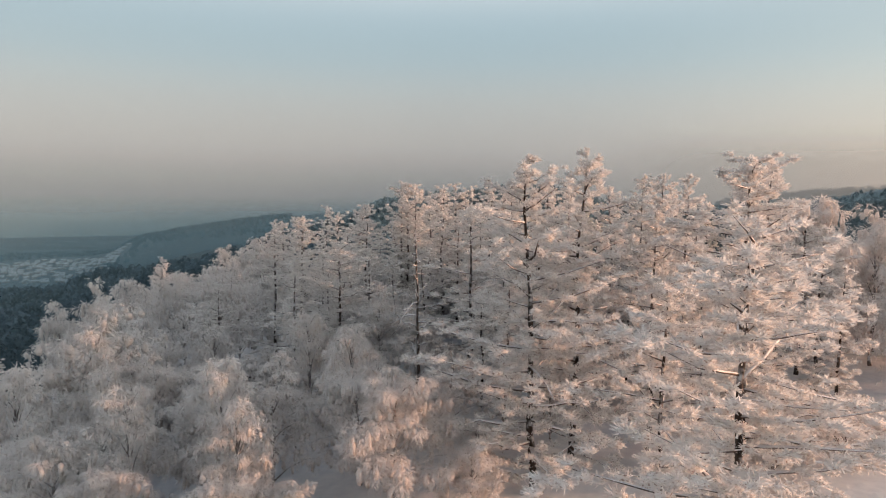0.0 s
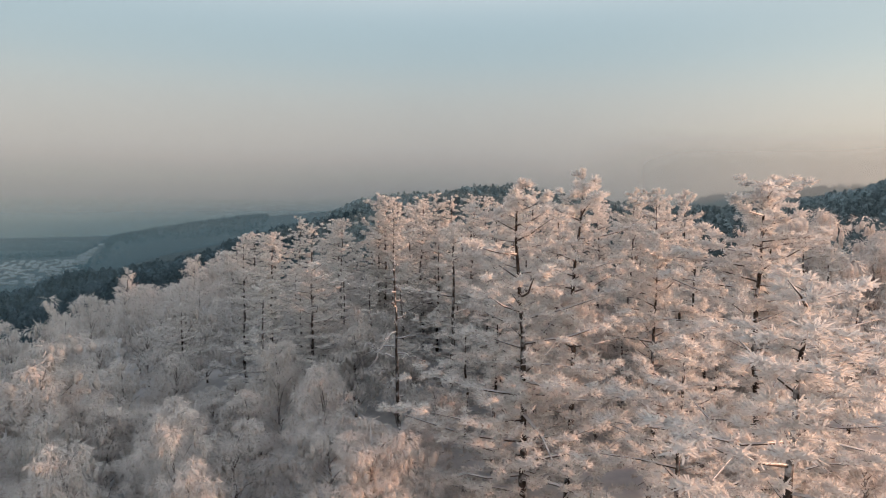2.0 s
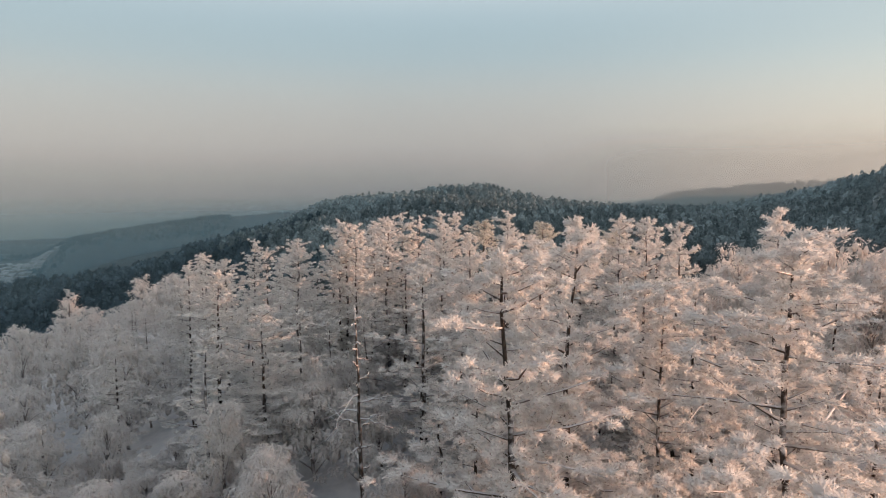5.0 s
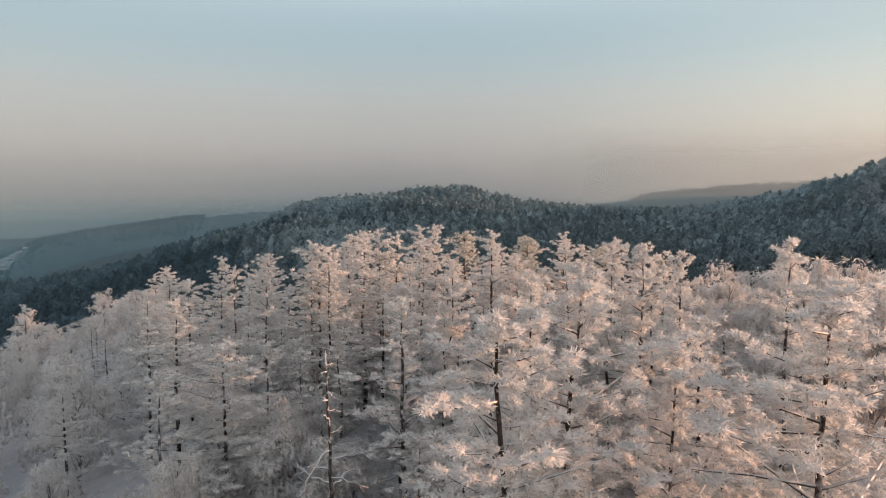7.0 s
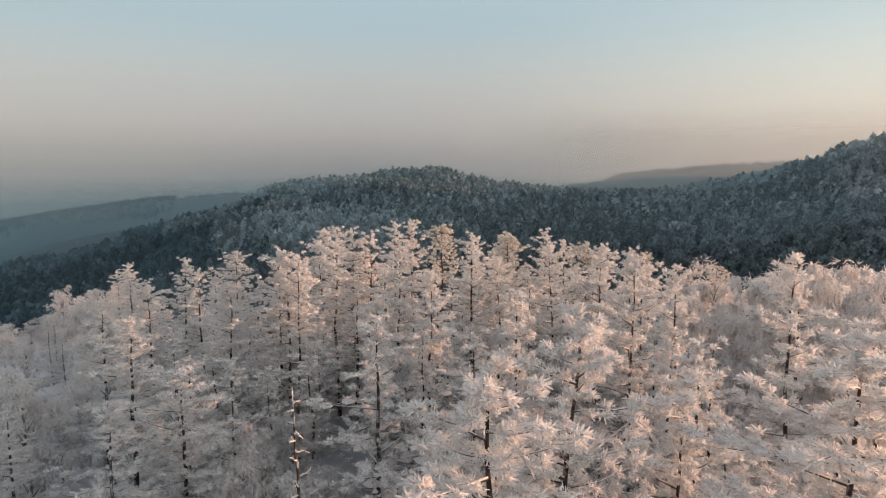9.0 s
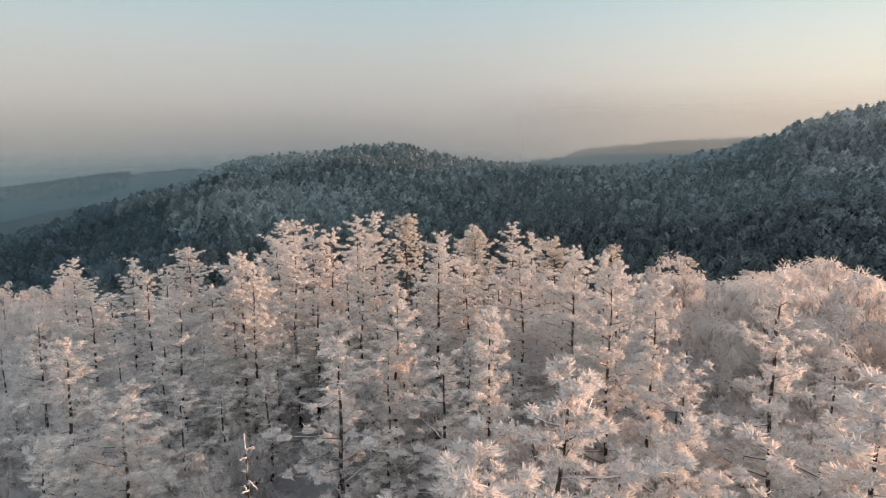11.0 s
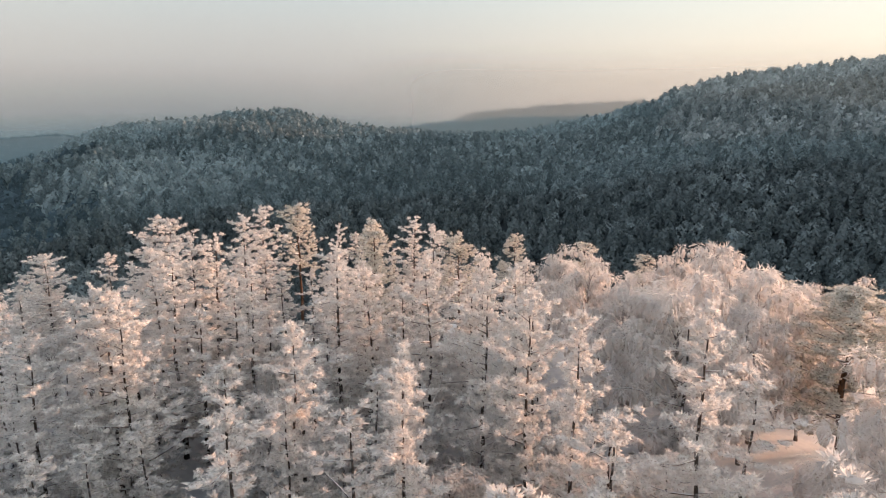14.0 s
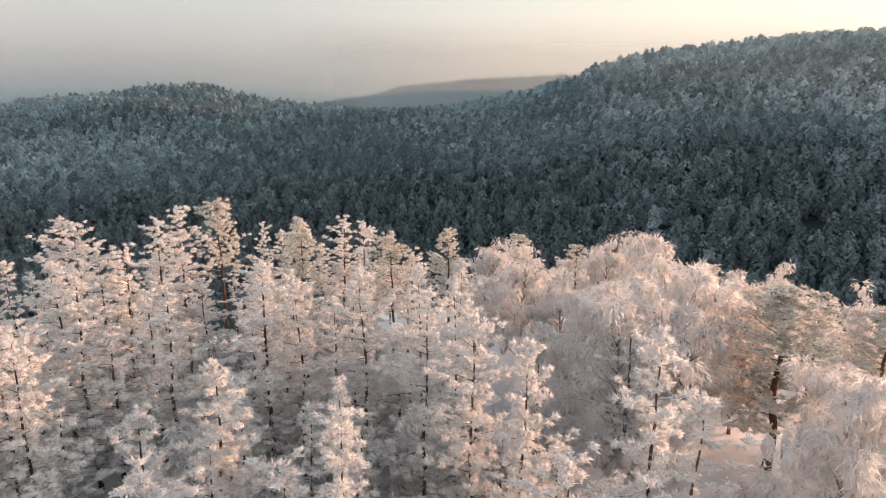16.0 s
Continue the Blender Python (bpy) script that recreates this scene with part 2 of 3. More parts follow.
# bearing in degrees, distance and height of the crest, foot distance and foot height
SLOPE = [(-180, 900, -110, 400, -70), (-60, 800, -115, 350, -95), (-30, 640, -80, 300, -90), (-23, 600, -64, 280, -85), (-16, 600, -44, 270, -75), (-12, 600, -33, 260, -70),
         (-8, 600, -22, 255, -66), (-3, 620, -5, 250, -62), (1, 640, -2, 250, -60), (4.8, 660, 4, 245, -58), (7, 670, 8, 245, -56), (9.5, 670, 8, 240, -56),
         (11.3, 660, 8, 240, -55), (13.6, 640, 2, 235, -54), (16, 620, -2, 235, -54), (20.5, 610, -3, 235, -52), (24.3, 610, -3, 235, -50)]
SLOPE_EAST = [(31, 615, -5, 232, -50), (36, 615, 2, 230, -50), (40, 610, 14, 230, -50), (43, 605, 29, 230, -50), (45, 605, 35, 230, -50), (48.5, 605, 43, 230, -50),
              (52, 610, 46, 230, -50), (55.5, 615, 49, 230, -50), (59, 620, 50, 230, -50), (62, 620, 50, 230, -49), (70, 640, 45, 230, -48), (80, 640, 30, 230, -45),
              (90, 600, 5, 230, -42), (110, 560, -20, 230, -40), (180, 500, -40, 230, -40)]
HILL_C = [(-180, 1400, -400), (-2, 1400, -300), (14, 1400, -60), (20, 1400, -22), (24.3, 1400, -10), (26.7, 1400, 9), (30, 1400, 16), (32, 1400, 21), (36.5, 1400, 27), (40, 1400, 31), (43, 1400, 32), (48, 1400, 28), (70, 1400, -20), (180, 1400, -400)]
HILL_L = [(-180, 1500, -330), (-31, 1450, -300), (-27, 1440, -210), (-24, 1420, -125), (-21, 1400, -72), (-18, 1400, -56), (-16, 1400, -49), (-14, 1400, -42), (-12, 1400, -35), (-10, 1400, -31), (-7.5, 1400, -27), (-5.5, 1400, -24), (-3, 1400, -36), (0, 1400, -55), (8, 1400, -100), (180, 1500, -330)]


def terrain(x, y):
    x, y = np.asarray(x, float), np.asarray(y, float)
    dx, dy = x - VIEW[0], y - VIEW[1]
    r, az = np.hypot(dx, dy), np.degrees(np.arctan2(dx, dy))
    # the wooded hilltop
    a, b, c, d = np.maximum(0, 2 - x), np.maximum(0, x - 44), np.maximum(0, y - 104), np.maximum(0, -y)
    top = -4.0 - a * a / (a + 40) * 0.46 - b * b / (b + 45) * 0.32 - c * c / (c + 35) * 0.42 - d * d / (d + 60) * 0.3
    top = top + 0.5 * np.sin(x * 0.11 + 1.0) * np.cos(y * 0.09)
    top = top + 17.0 * np.exp(-((x + 46) / 32) ** 2 - ((y - 152) / 34) ** 2)
    # the slope across the hollow
    rc, zc, rv, zv = table(az, SLOPE + SLOPE_EAST)
    zc = zc + 3.0
    f = np.clip((r - rv) / (rc - rv), 0, 1)
    rise = zv + (zc - zv) * (f * 0.55 + 0.45 * np.sin(f * math.pi / 2) ** 1.3)
    rise = np.where(r > rc, zc - (r - rc) ** 2 / (r - rc + 60) * 0.45, rise)
    rise = rise + f * (5.0 * np.sin(x * 0.017 + 0.6) * np.sin(y * 0.013) + 2.5 * np.sin(x * 0.043 + y * 0.031))
    rc2, zc2 = table(az, HILL_C)
    hill_c = zc2 - np.abs(r - rc2) * np.where(r > rc2, 0.4, 0.30)
    rc3, zc3 = table(az, HILL_L)
    hill_l = zc3 - np.abs(r - rc3) * np.where(r > rc3, 0.05, 0.11)
    floor = -165.0 + 5.0 * np.sin(x * 0.003) * np.cos(y * 0.0023)
    z = top
    for other in (rise, hill_c, hill_l, floor):
        k = 8.0
        h = np.clip(0.5 + 0.5 * (z - other) / k, 0, 1)
        z = other * (1 - h) + z * h + k * h * (1 - h)
    return z


def ground_at(x, y):
    return float(terrain(np.array([x]), np.array([y]))[0])


def link_mesh(name, verts, faces, mats, parent=None, index=None, smooth=False):
    me = bpy.data.meshes.new(name)
    me.from_pydata(verts, [], faces)
    for m in mats:
        me.materials.append(m)
    if index is not None:
        me.polygons.foreach_set("material_index", np.asarray(index, np.int32))
    if smooth:
        me.polygons.foreach_set("use_smooth", np.ones(len(me.polygons), bool))
    me.update()
    ob = new(name, me)
    if parent is not None:
        ob.parent = parent
    return ob


def build_ground():
    rings = np.concatenate([np.linspace(0, 200, 36), 200 * (4850 / 200) ** np.linspace(0, 1, 86)[1:]])
    turn = np.radians(np.linspace(-180, 180, 289)[:-1])
    x = VIEW[0] + rings[1:, None] * np.sin(turn)
    y = VIEW[1] + rings[1:, None] * np.cos(turn)
    z = terrain(x, y)
    verts = np.concatenate([[[*VIEW, ground_at(*VIEW)]], np.stack([x, y, z], -1).reshape(-1, 3)])
    n, k = len(turn), len(rings) - 1
    i, j = np.meshgrid(np.arange(k - 1), np.arange(n), indexing="ij")
    a, b = 1 + i * n + j, 1 + i * n + (j + 1) % n
    quads = np.stack([a, a + n, b + n, b], -1).reshape(-1, 4)[:, ::-1]
    tris = [(0, 1 + (q + 1) % n, 1 + q) for q in range(n)]
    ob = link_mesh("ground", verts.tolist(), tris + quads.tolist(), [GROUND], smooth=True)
    return tagged(ob, "snowy hilltop falling to wooded valley and plain tinted for haze", "ground", kind="structure")


build_ground()


# ---- trees: building blocks ----
def unit(v):
    return v / np.maximum(np.linalg.norm(v, axis=-1, keepdims=True), 1e-9)


def needles(base, way, length, width, rng, blunt=0.0):
    """Narrow tapering slips, one for each base point; blunt ones end in a rounded finger of rime."""
    n = len(base)
    side = unit(np.cross(way, rng.normal(size=(n, 3)))) * (np.asarray(width).reshape(-1, 1) / 2)
    tip = base + way * np.asarray(length).reshape(-1, 1)
    if blunt:
        return np.stack([base - side, base + side, tip + blunt * side, tip - blunt * side], 1).reshape(-1, 3)
    return np.stack([base - side, base + side, tip], 1).reshape(-1, 3)


def tube(path, radii, sides=5):
    path, radii = np.asarray(path, float), np.asarray(radii, float)
    d = unit(np.gradient(path, axis=0))
    ref = np.array([1.0, 0, 0]) if abs(d[0][2]) > 0.8 else np.array([0, 0, 1.0])
    u = unit(np.cross(d, ref))
    v = np.cross(d, u)
    ang = np.arange(sides) * 2 * math.pi / sides
    ring = path[:, None] + radii[:, None, None] * (np.cos(ang)[None, :, None] * u[:, None] + np.sin(ang)[None, :, None] * v[:, None])
    n = len(path)
    faces = [(i * sides + j, i * sides + (j + 1) % sides, (i + 1) * sides + (j + 1) % sides, (i + 1) * sides + j) for i in range(n - 1) for j in range(sides)]
    faces += [tuple(reversed(range(sides))), tuple(range((n - 1) * sides, n * sides))]
    return ring.reshape(-1, 3), faces


def lump_shape():
    g = (1 + 5 ** 0.5) / 2
    v = unit(np.array([(-1, g, 0), (1, g, 0), (-1, -g, 0), (1, -g, 0), (0, -1, g), (0, 1, g), (0, -1, -g), (0, 1, -g), (g, 0, -1), (g, 0, 1), (-g, 0, -1), (-g, 0, 1)]))
    near = [(i, j, k) for i in range(12) for j in range(i) for k in range(j) if max(np.linalg.norm(v[i] - v[j]), np.linalg.norm(v[j] - v[k]), np.linalg.norm(v[i] - v[k])) < 1.2]
    return v, np.array([q if np.dot(np.cross(v[q[1]] - v[q[0]], v[q[2]] - v[q[0]]), v[q[0]]) > 0 else q[::-1] for q in near])


LUMP, LUMP_FACES = lump_shape()


class Heap:
    """Gathers tubes and slips for one mesh."""
    def __init__(self):
        self.v, self.f, self.m, self.n = [], [], [], 0

    def tube(self, path, radii, sides, mat):
        v, f = tube(path, radii, sides)
        self.v.append(v)
        self.f += [tuple(k + self.n for k in q) for q in f]
        self.m += [mat] * len(f)
        self.n += len(v)

    def slips(self, v, mat, corners=3):
        k = len(v) // corners
        self.v.append(v)
        self.f += (np.arange(corners * k).reshape(-1, corners) + self.n).tolist()
        self.m += [mat] * k
        self.n += len(v)

    def lumps(self, mid, size, rng, mat):
        """Uneven rounded cores, one for each middle, with their three half-sizes."""
        k = len(mid)
        turn = rng.random(k) * 6.283
        c, s = np.cos(turn)[:, None], np.sin(turn)[:, None]
        p = LUMP[None] * (0.72 + 0.5 * rng.random((k, 12, 1)))
        p = np.stack([p[..., 0] * c - p[..., 1] * s, p[..., 0] * s + p[..., 1] * c, p[..., 2]], -1) * size[:, None] + mid[:, None]
        self.v.append(p.reshape(-1, 3))
        self.f += (LUMP_FACES[None] + 12 * np.arange(k)[:, None, None] + self.n).reshape(-1, 3).tolist()
        self.m += [mat] * (20 * k)
        self.n += 12 * k

    def tufts(self, mid, size, out, rng, count, length, width, mat, core, lift=0.25, blunt=0.6):
        """Tufts of rimed twigs: a packed core, and fingers that stand out from it."""
        self.lumps(mid, size * 0.66, rng, core)
        k = len(mid)
        d = unit(rng.normal(size=(k, count, 3)) + 0.55 * out[:, None] + np.array([0, 0, lift]))
        base = mid[:, None] + d * size[:, None] * (0.35 + 0.4 * rng.random((k, count, 1)))
        way = unit(d * np.array([1, 1, 0.8]) + 0.35 * out[:, None] + rng.normal(size=d.shape) * 0.35 + np.array([0, 0, lift * 0.6]))
        ln = length * (0.5 + 0.8 * rng.random(k * count))
        wd = width * (0.7 + 0.6 * rng.random(k * count))
        self.slips(needles(base.reshape(-1, 3), way.reshape(-1, 3), ln, wd, rng, blunt), mat, 4 if blunt else 3)

    def mesh(self, name, mats, parent):
        return link_mesh(name, np.concatenate(self.v).tolist(), self.f, mats, parent, self.m, True)


def root(name):
    ob = new(name)
    ob.empty_display_size = 0.5
    return ob


def trunk_part(parent, rng, height, radius, bend, mat, lean=(0, 0), flare=1.35):
    s = np.linspace(0, 1, 14)
    wob = np.cumsum(rng.normal(size=(14, 2)) * bend, 0)
    wob -= wob[0]
    path = np.stack([wob[:, 0] + lean[0] * s ** 1.5, wob[:, 1] + lean[1] * s ** 1.5, s * height - 0.4 * (1 - s)], -1)
    radii = radius * (1 - s) ** 0.8 + 0.018
    radii[0] *= flare
    h = Heap()
    h.tube(path, radii, 8, 0)
    h.mesh("trunk", [mat], parent)
    return lambda z: np.array([np.interp(z / height, s, path[:, k]) for k in range(3)])


def larch(seed, fingers, height=18.0, spread=3.1, low=0.13, width=0.055, finger=0.26, lean=(0.0, 0.0), gappy=0.12, boughs=64, tuft=0.34, share=1.25, limbs=9, blunt=0.6, kind="larch_tree"):
    rng = np.random.default_rng(seed)
    tree = root(kind)
    at = trunk_part(tree, rng, height, 0.17, 0.075, BARK, lean)
    crown, count = Heap(), 0
    mids, sizes, outs = [], [], []
    for i in range(boughs):
        u = (i + rng.random()) / boughs
        if rng.random() < gappy:
            continue
        z = height * (low + (0.985 - low) * u)
        prof = min(1.0, 0.62 + u * 2.4) * (1 - u) ** 0.5 + 0.12
        ln = spread * prof * (0.45 + 0.9 * rng.random())
        a = i * 2.4 + rng.normal() * 0.5
        h = np.array([math.cos(a), math.sin(a), 0.0])
        s = np.linspace(0, 1, 6)
        tilt, curl = -0.12 + 0.45 * u + rng.normal() * 0.13, 0.06 + rng.random() * 0.2
        bendy = rng.normal(size=(6, 3)) * 0.05 * ln * s[:, None]
        pts = at(z) + s[:, None] * ln * h + np.stack([0 * s, 0 * s, ln * (tilt * s + curl * s * s)], -1) + bendy
        radii = (0.024 + 0.015 * ln) * (1 - 0.85 * s)
        if ln > 0.72 * spread and count < limbs:
            limb = Heap()
            limb.tube(pts, radii * 1.25, 5, 0)
            limb.mesh("limb", [BARK_LIMB], tree)
            count += 1
        else:
            crown.tube(pts[::2], radii[::2], 3, 0)
        # tufts sit on side shoots along the outer part of the bough, in flat plates
        k = max(2, int(1.6 + ln * share * 1.6))
        w = 0.14 + 0.88 * (np.arange(k) + rng.random(k)) / k
        side = np.cross(h, [0, 0, 1.0])
        off = rng.normal(size=(k, 1)) * 0.17 * ln * (1.15 - 0.6 * w[:, None])
        mids.append(np.stack([np.interp(w, s, pts[:, c]) for c in range(3)], -1) + off * side + rng.normal(size=(k, 3)) * 0.05 + np.array([0, 0, 0.07]))
        r = tuft * (0.55 + 0.75 * rng.random(k)) * (0.6 + 0.4 * ln / spread)
        sizes.append(np.stack([r * 1.15, r * 1.15, r * (0.42 + 0.2 * rng.random(k))], -1))
        outs.append(unit(h + np.sign(off) * side * 0.7))
    # tufts close to the stem and round the leader
    n = int(boughs * 1.05)
    spots = low + (0.97 - low) * rng.random(n // 3)
    zs = height * np.clip(spots[rng.integers(0, len(spots), n)] + rng.normal(size=n) * 0.014, low, 0.98)
    w = unit(rng.normal(size=(n, 3)) * np.array([1, 1, 0.15]))
    mids.append(np.array([at(z) for z in zs]) + w * (0.28 + 0.45 * rng.random((n, 1))))
    r = tuft * (0.45 + 0.55 * rng.random(n))
    sizes.append(np.stack([r, r, r * 0.75], -1))
    outs.append(w)
    n = 5
    mids.append(np.array([at(height * z) for z in np.linspace(0.93, 0.995, n)]) + rng.normal(size=(n, 3)) * 0.07)
    r = tuft * np.linspace(0.8, 0.3, n)
    sizes.append(np.stack([r, r, r * 1.2], -1))
    outs.append(np.tile([0, 0, 0.8], (n, 1)))
    crown.tufts(np.concatenate(mids), np.concatenate(sizes), np.concatenate(outs), rng, fingers, finger, width, 1, 2, 0.25, blunt)
    crown.mesh("crown", [BARK_LIMB, RIME, RIME_BODY], tree)
    return tree


def birch(seed, q, height=16.0, spread=3.4, width=0.028, droop=1.0, strand=0.55, kind="birch_tree"):
    rng = np.random.default_rng(seed)
    tree = root(kind)
    at = trunk_part(tree, rng, height * 0.9, 0.13, 0.09, BARK_BIRCH)
    crown = Heap()
    limbs = 28
    for i in range(limbs):
        u = (i + rng.random() * 0.8) / limbs
        z = height * (0.09 + 0.71 * u)
        a = i * 2.4 + rng.normal() * 0.4
        out = spread * (1 - 0.62 * u ** 1.6) * (0.65 + 0.5 * rng.random())
        up = (height * 0.24) * (0.6 + 0.5 * rng.random()) * (1.0 - 0.25 * u)
        s = np.linspace(0, 1, 7)
        h = np.array([math.cos(a), math.sin(a), 0.0])
        pts = at(z) + (s ** 1.15)[:, None] * out * h + np.stack([0 * s, 0 * s, up * np.sin(s * 1.9) / math.sin(1.9) * 1.0], -1) + rng.normal(size=(7, 3)) * 0.07 * s[:, None]
        radii = (0.035 + 0.018 * out) * (1 - 0.86 * s)
        if i % 3 == 0 and q > 0.7:
            limb = Heap()
            limb.tube(pts, radii, 5, 0)
            limb.mesh("limb", [BARK_SHOOT], tree)
        else:
            crown.tube(pts[::1 if q > 0.5 else 2], radii[::1 if q > 0.5 else 2], 3, 0)
        # plumes of hanging strands, domed above and trailing below
        for k in (0.45, 0.75, 1.0):
            mid = np.array([np.interp(k, s, pts[:, c]) for c in range(3)]) + rng.normal(size=3) * 0.25
            m = max(26, int(135 * q))
            wide = (0.6 + 0.5 * rng.random()) * (0.85 + 0.25 * k) * (1.0 - 0.3 * u) * spread / 3.6
            long = wide * (1.3 + 1.3 * rng.random()) * droop

            def plume(d, shell):
                p = d * shell * wide
                p[:, 2] = np.where(d[:, 2] > 0, p[:, 2] * 0.75, d[:, 2] * shell[:, 0] * long)
                p[:, :2] *= np.clip(1.0 + p[:, 2:] / (long * 1.25), 0.3, 1.0)
                return p + mid

            k2 = 3 if q > 0.4 else 1
            spots = rng.normal(size=(k2, 3)) * np.array([0.42, 0.42, 0.25]) * wide
            thin = wide * (0.14 + 0.12 * rng.random(k2)) * (1.1 if q > 0.4 else 1.9)
            crown.lumps(mid + spots - np.array([0, 0, long * 0.25]), np.stack([thin, thin, long * (0.28 + 0.22 * rng.random(k2))], -1), rng, 2)
            d = unit(rng.normal(size=(m, 3)) + h * 0.35)
            way = unit(np.stack([d[:, 0] * 0.6, d[:, 1] * 0.6, -0.75 + 0.95 * np.clip(d[:, 2], 0, 1)], -1) + rng.normal(size=(m, 3)) * 0.24)
            crown.slips(needles(plume(d, 0.45 + 0.55 * rng.random((m, 1))), way, strand * (0.5 + 0.8 * rng.random(m)), width * (0.7 + 0.6 * rng.random(m)), rng), 1)
        n = 7
        k = 0.15 + 0.85 * rng.random(n)
        base = np.stack([np.interp(k, s, pts[:, c]) for c in range(3)], -1)
        way = unit(h * 0.5 + rng.normal(size=(n, 3)) * 0.75 + np.array([0, 0, 0.35]))
        crown.slips(needles(base, way, 0.3 + 0.6 * rng.random(n), np.full(n, min(width * 1.3, 0.09)), rng, 0.3), 1, 4)
    crown.mesh("crown", [BARK_SHOOT, RIME_BIRCH, BIRCH_BODY], tree)
    return tree


def pine(seed, q, height=18.0, spread=2.9, low=0.42, width=0.035, limbs=34, tufts=9, stem=0.24, kind="pine_tree"):
    rng = np.random.default_rng(seed)
    tree = root(kind)
    at = trunk_part(tree, rng, height * 0.97, stem, 0.07, BARK_PINE)
    crown = Heap()
    for i in range(limbs):
        u = (i + rng.random()) / limbs
        z = height * (low + (0.97 - low) * u)
        ln = spread * (1 - u ** 2.6) ** 0.6 * (0.5 + 0.65 * rng.random()) + 0.35
        a = i * 2.4 + rng.normal() * 0.5
        h = np.array([math.cos(a), math.sin(a), 0.0])
        s = np.linspace(0, 1, 5)
        pts = at(z) + s[:, None] * ln * h + np.stack([0 * s, 0 * s, ln * (0.05 * s + 0.25 * s * s + 0.3 * u * s)], -1) + rng.normal(size=(5, 3)) * 0.08 * s[:, None]
        radii = (0.04 + 0.015 * ln) * (1 - 0.8 * s)
        if i % 4 == 0 and q > 0.7:
            limb = Heap()
            limb.tube(pts, radii, 5, 0)
            limb.mesh("limb", [BARK_LIMB], tree)
        else:
            crown.tube(pts, radii, 3, 0)
        n = tufts
        k = 0.3 + 0.7 * rng.random(n)
        base = np.stack([np.interp(k, s, pts[:, c]) for c in range(3)], -1) + rng.normal(size=(n, 3)) * np.array([0.38, 0.38, 0.26])
        r = 0.30 * (0.7 + 0.7 * rng.random(n))
        crown.tufts(base, np.stack([r * 1.2, r * 1.2, r * 0.6], -1), np.tile(h, (n, 1)), rng, max(8, int(30 * q)), 0.26, width, 1, 2, 0.4, 0.0)
    crown.mesh("crown", [BARK_LIMB, RIME_PINE, PINE_BODY], tree)
    return tree


def place_tree(tree, x, y, top, built, turn, wide=1.0):
    z = ground_at(x, y) - 0.15
    s = (top - z) / built
    w = (0.45 + 0.55 * s) * wide * 1.1
    return copy_thing(tree, Matrix.Translation((x, y, z)) @ Matrix.Rotation(turn, 4, "Z") @ Matrix.Diagonal((w, w, s, 1)))


NEAR = dict(width=0.04, finger=0.18, blunt=0.75, share=1.55, tuft=0.35, low=0.09)
SLIM = dict(width=0.048, finger=0.19, blunt=0.7, share=1.6, tuft=0.36, low=0.10)
MID = dict(blunt=0.0, width=0.075, finger=0.21, tuft=0.39, share=1.45, low=0.09)
LOW = dict(blunt=0.0, width=0.13, finger=0.31, tuft=0.50, share=0.85, boughs=44, limbs=0, low=0.08)
LARCH_NEAR = [larch(11, 56, spread=4.5, boughs=74, **NEAR), larch(12, 56, spread=4.7, lean=(0.7, 0.2), boughs=74, **NEAR), larch(13, 56, spread=4.2, gappy=0.2, boughs=78, **NEAR)]
LARCH_SLIM = [larch(14, 40, spread=3.0, **SLIM), larch(15, 40, spread=3.2, gappy=0.2, **SLIM), larch(16, 40, spread=2.7, **SLIM)]
LARCH_MID = [larch(21, 28, spread=3.8, **MID), larch(22, 28, spread=3.4, gappy=0.2, **MID), larch(23, 28, spread=3.0, **MID), larch(24, 28, spread=4.0, **MID)]
LARCH_LOW = [larch(25, 14, spread=3.8, **LOW), larch(26, 14, spread=3.3, **LOW)]
BIRCH_NEAR = [birch(31, 1.3, width=0.055, spread=3.9, strand=0.5), birch(32, 1.3, spread=4.3, droop=1.15, width=0.055, strand=0.5)]
BIRCH_MID = [birch(41, 0.45, width=0.09, spread=3.6, strand=0.58), birch(42, 0.45, spread=4.2, width=0.09, strand=0.58), birch(43, 0.45, spread=3.2, width=0.09, strand=0.58)]
BIRCH_LOW = [birch(44, 0.15, width=0.15, spread=3.8, strand=0.68), birch(45, 0.15, width=0.15, spread=3.3, strand=0.68)]
PINE_MID = [pine(51, 0.75, width=0.10), pine(52, 0.7, spread=3.5, low=0.5, width=0.10), pine(53, 0.7, spread=2.7, low=0.35, width=0.10)]
PINE_BIG = [pine(54, 1.0, spread=4.0, low=0.26, width=0.07, limbs=60, tufts=17, stem=0.32)]
BUILT = {}
LABELS = {"larch_tree": "rime-covered larch with dark trunk standing in snow", "birch_tree": "drooping birch thick with white rime on snowy hilltop",
          "pine_tree": "Scots pine with brown trunk and rime-dusted needles"}
for group, h in ((LARCH_NEAR, 18.0), (LARCH_SLIM, 18.0), (LARCH_MID, 18.0), (LARCH_LOW, 18.0), (BIRCH_LOW, 16.0), (BIRCH_NEAR, 16.0), (BIRCH_MID, 16.0), (PINE_MID, 18.0), (PINE_BIG, 18.0)):
    for tree in group:
        BUILT[tree.name] = h
        kind = tree.name.split(".")[0]
        tagged(tree, LABELS[kind], kind.split("_")[0] + " tree", "trees of the hilltop grove")

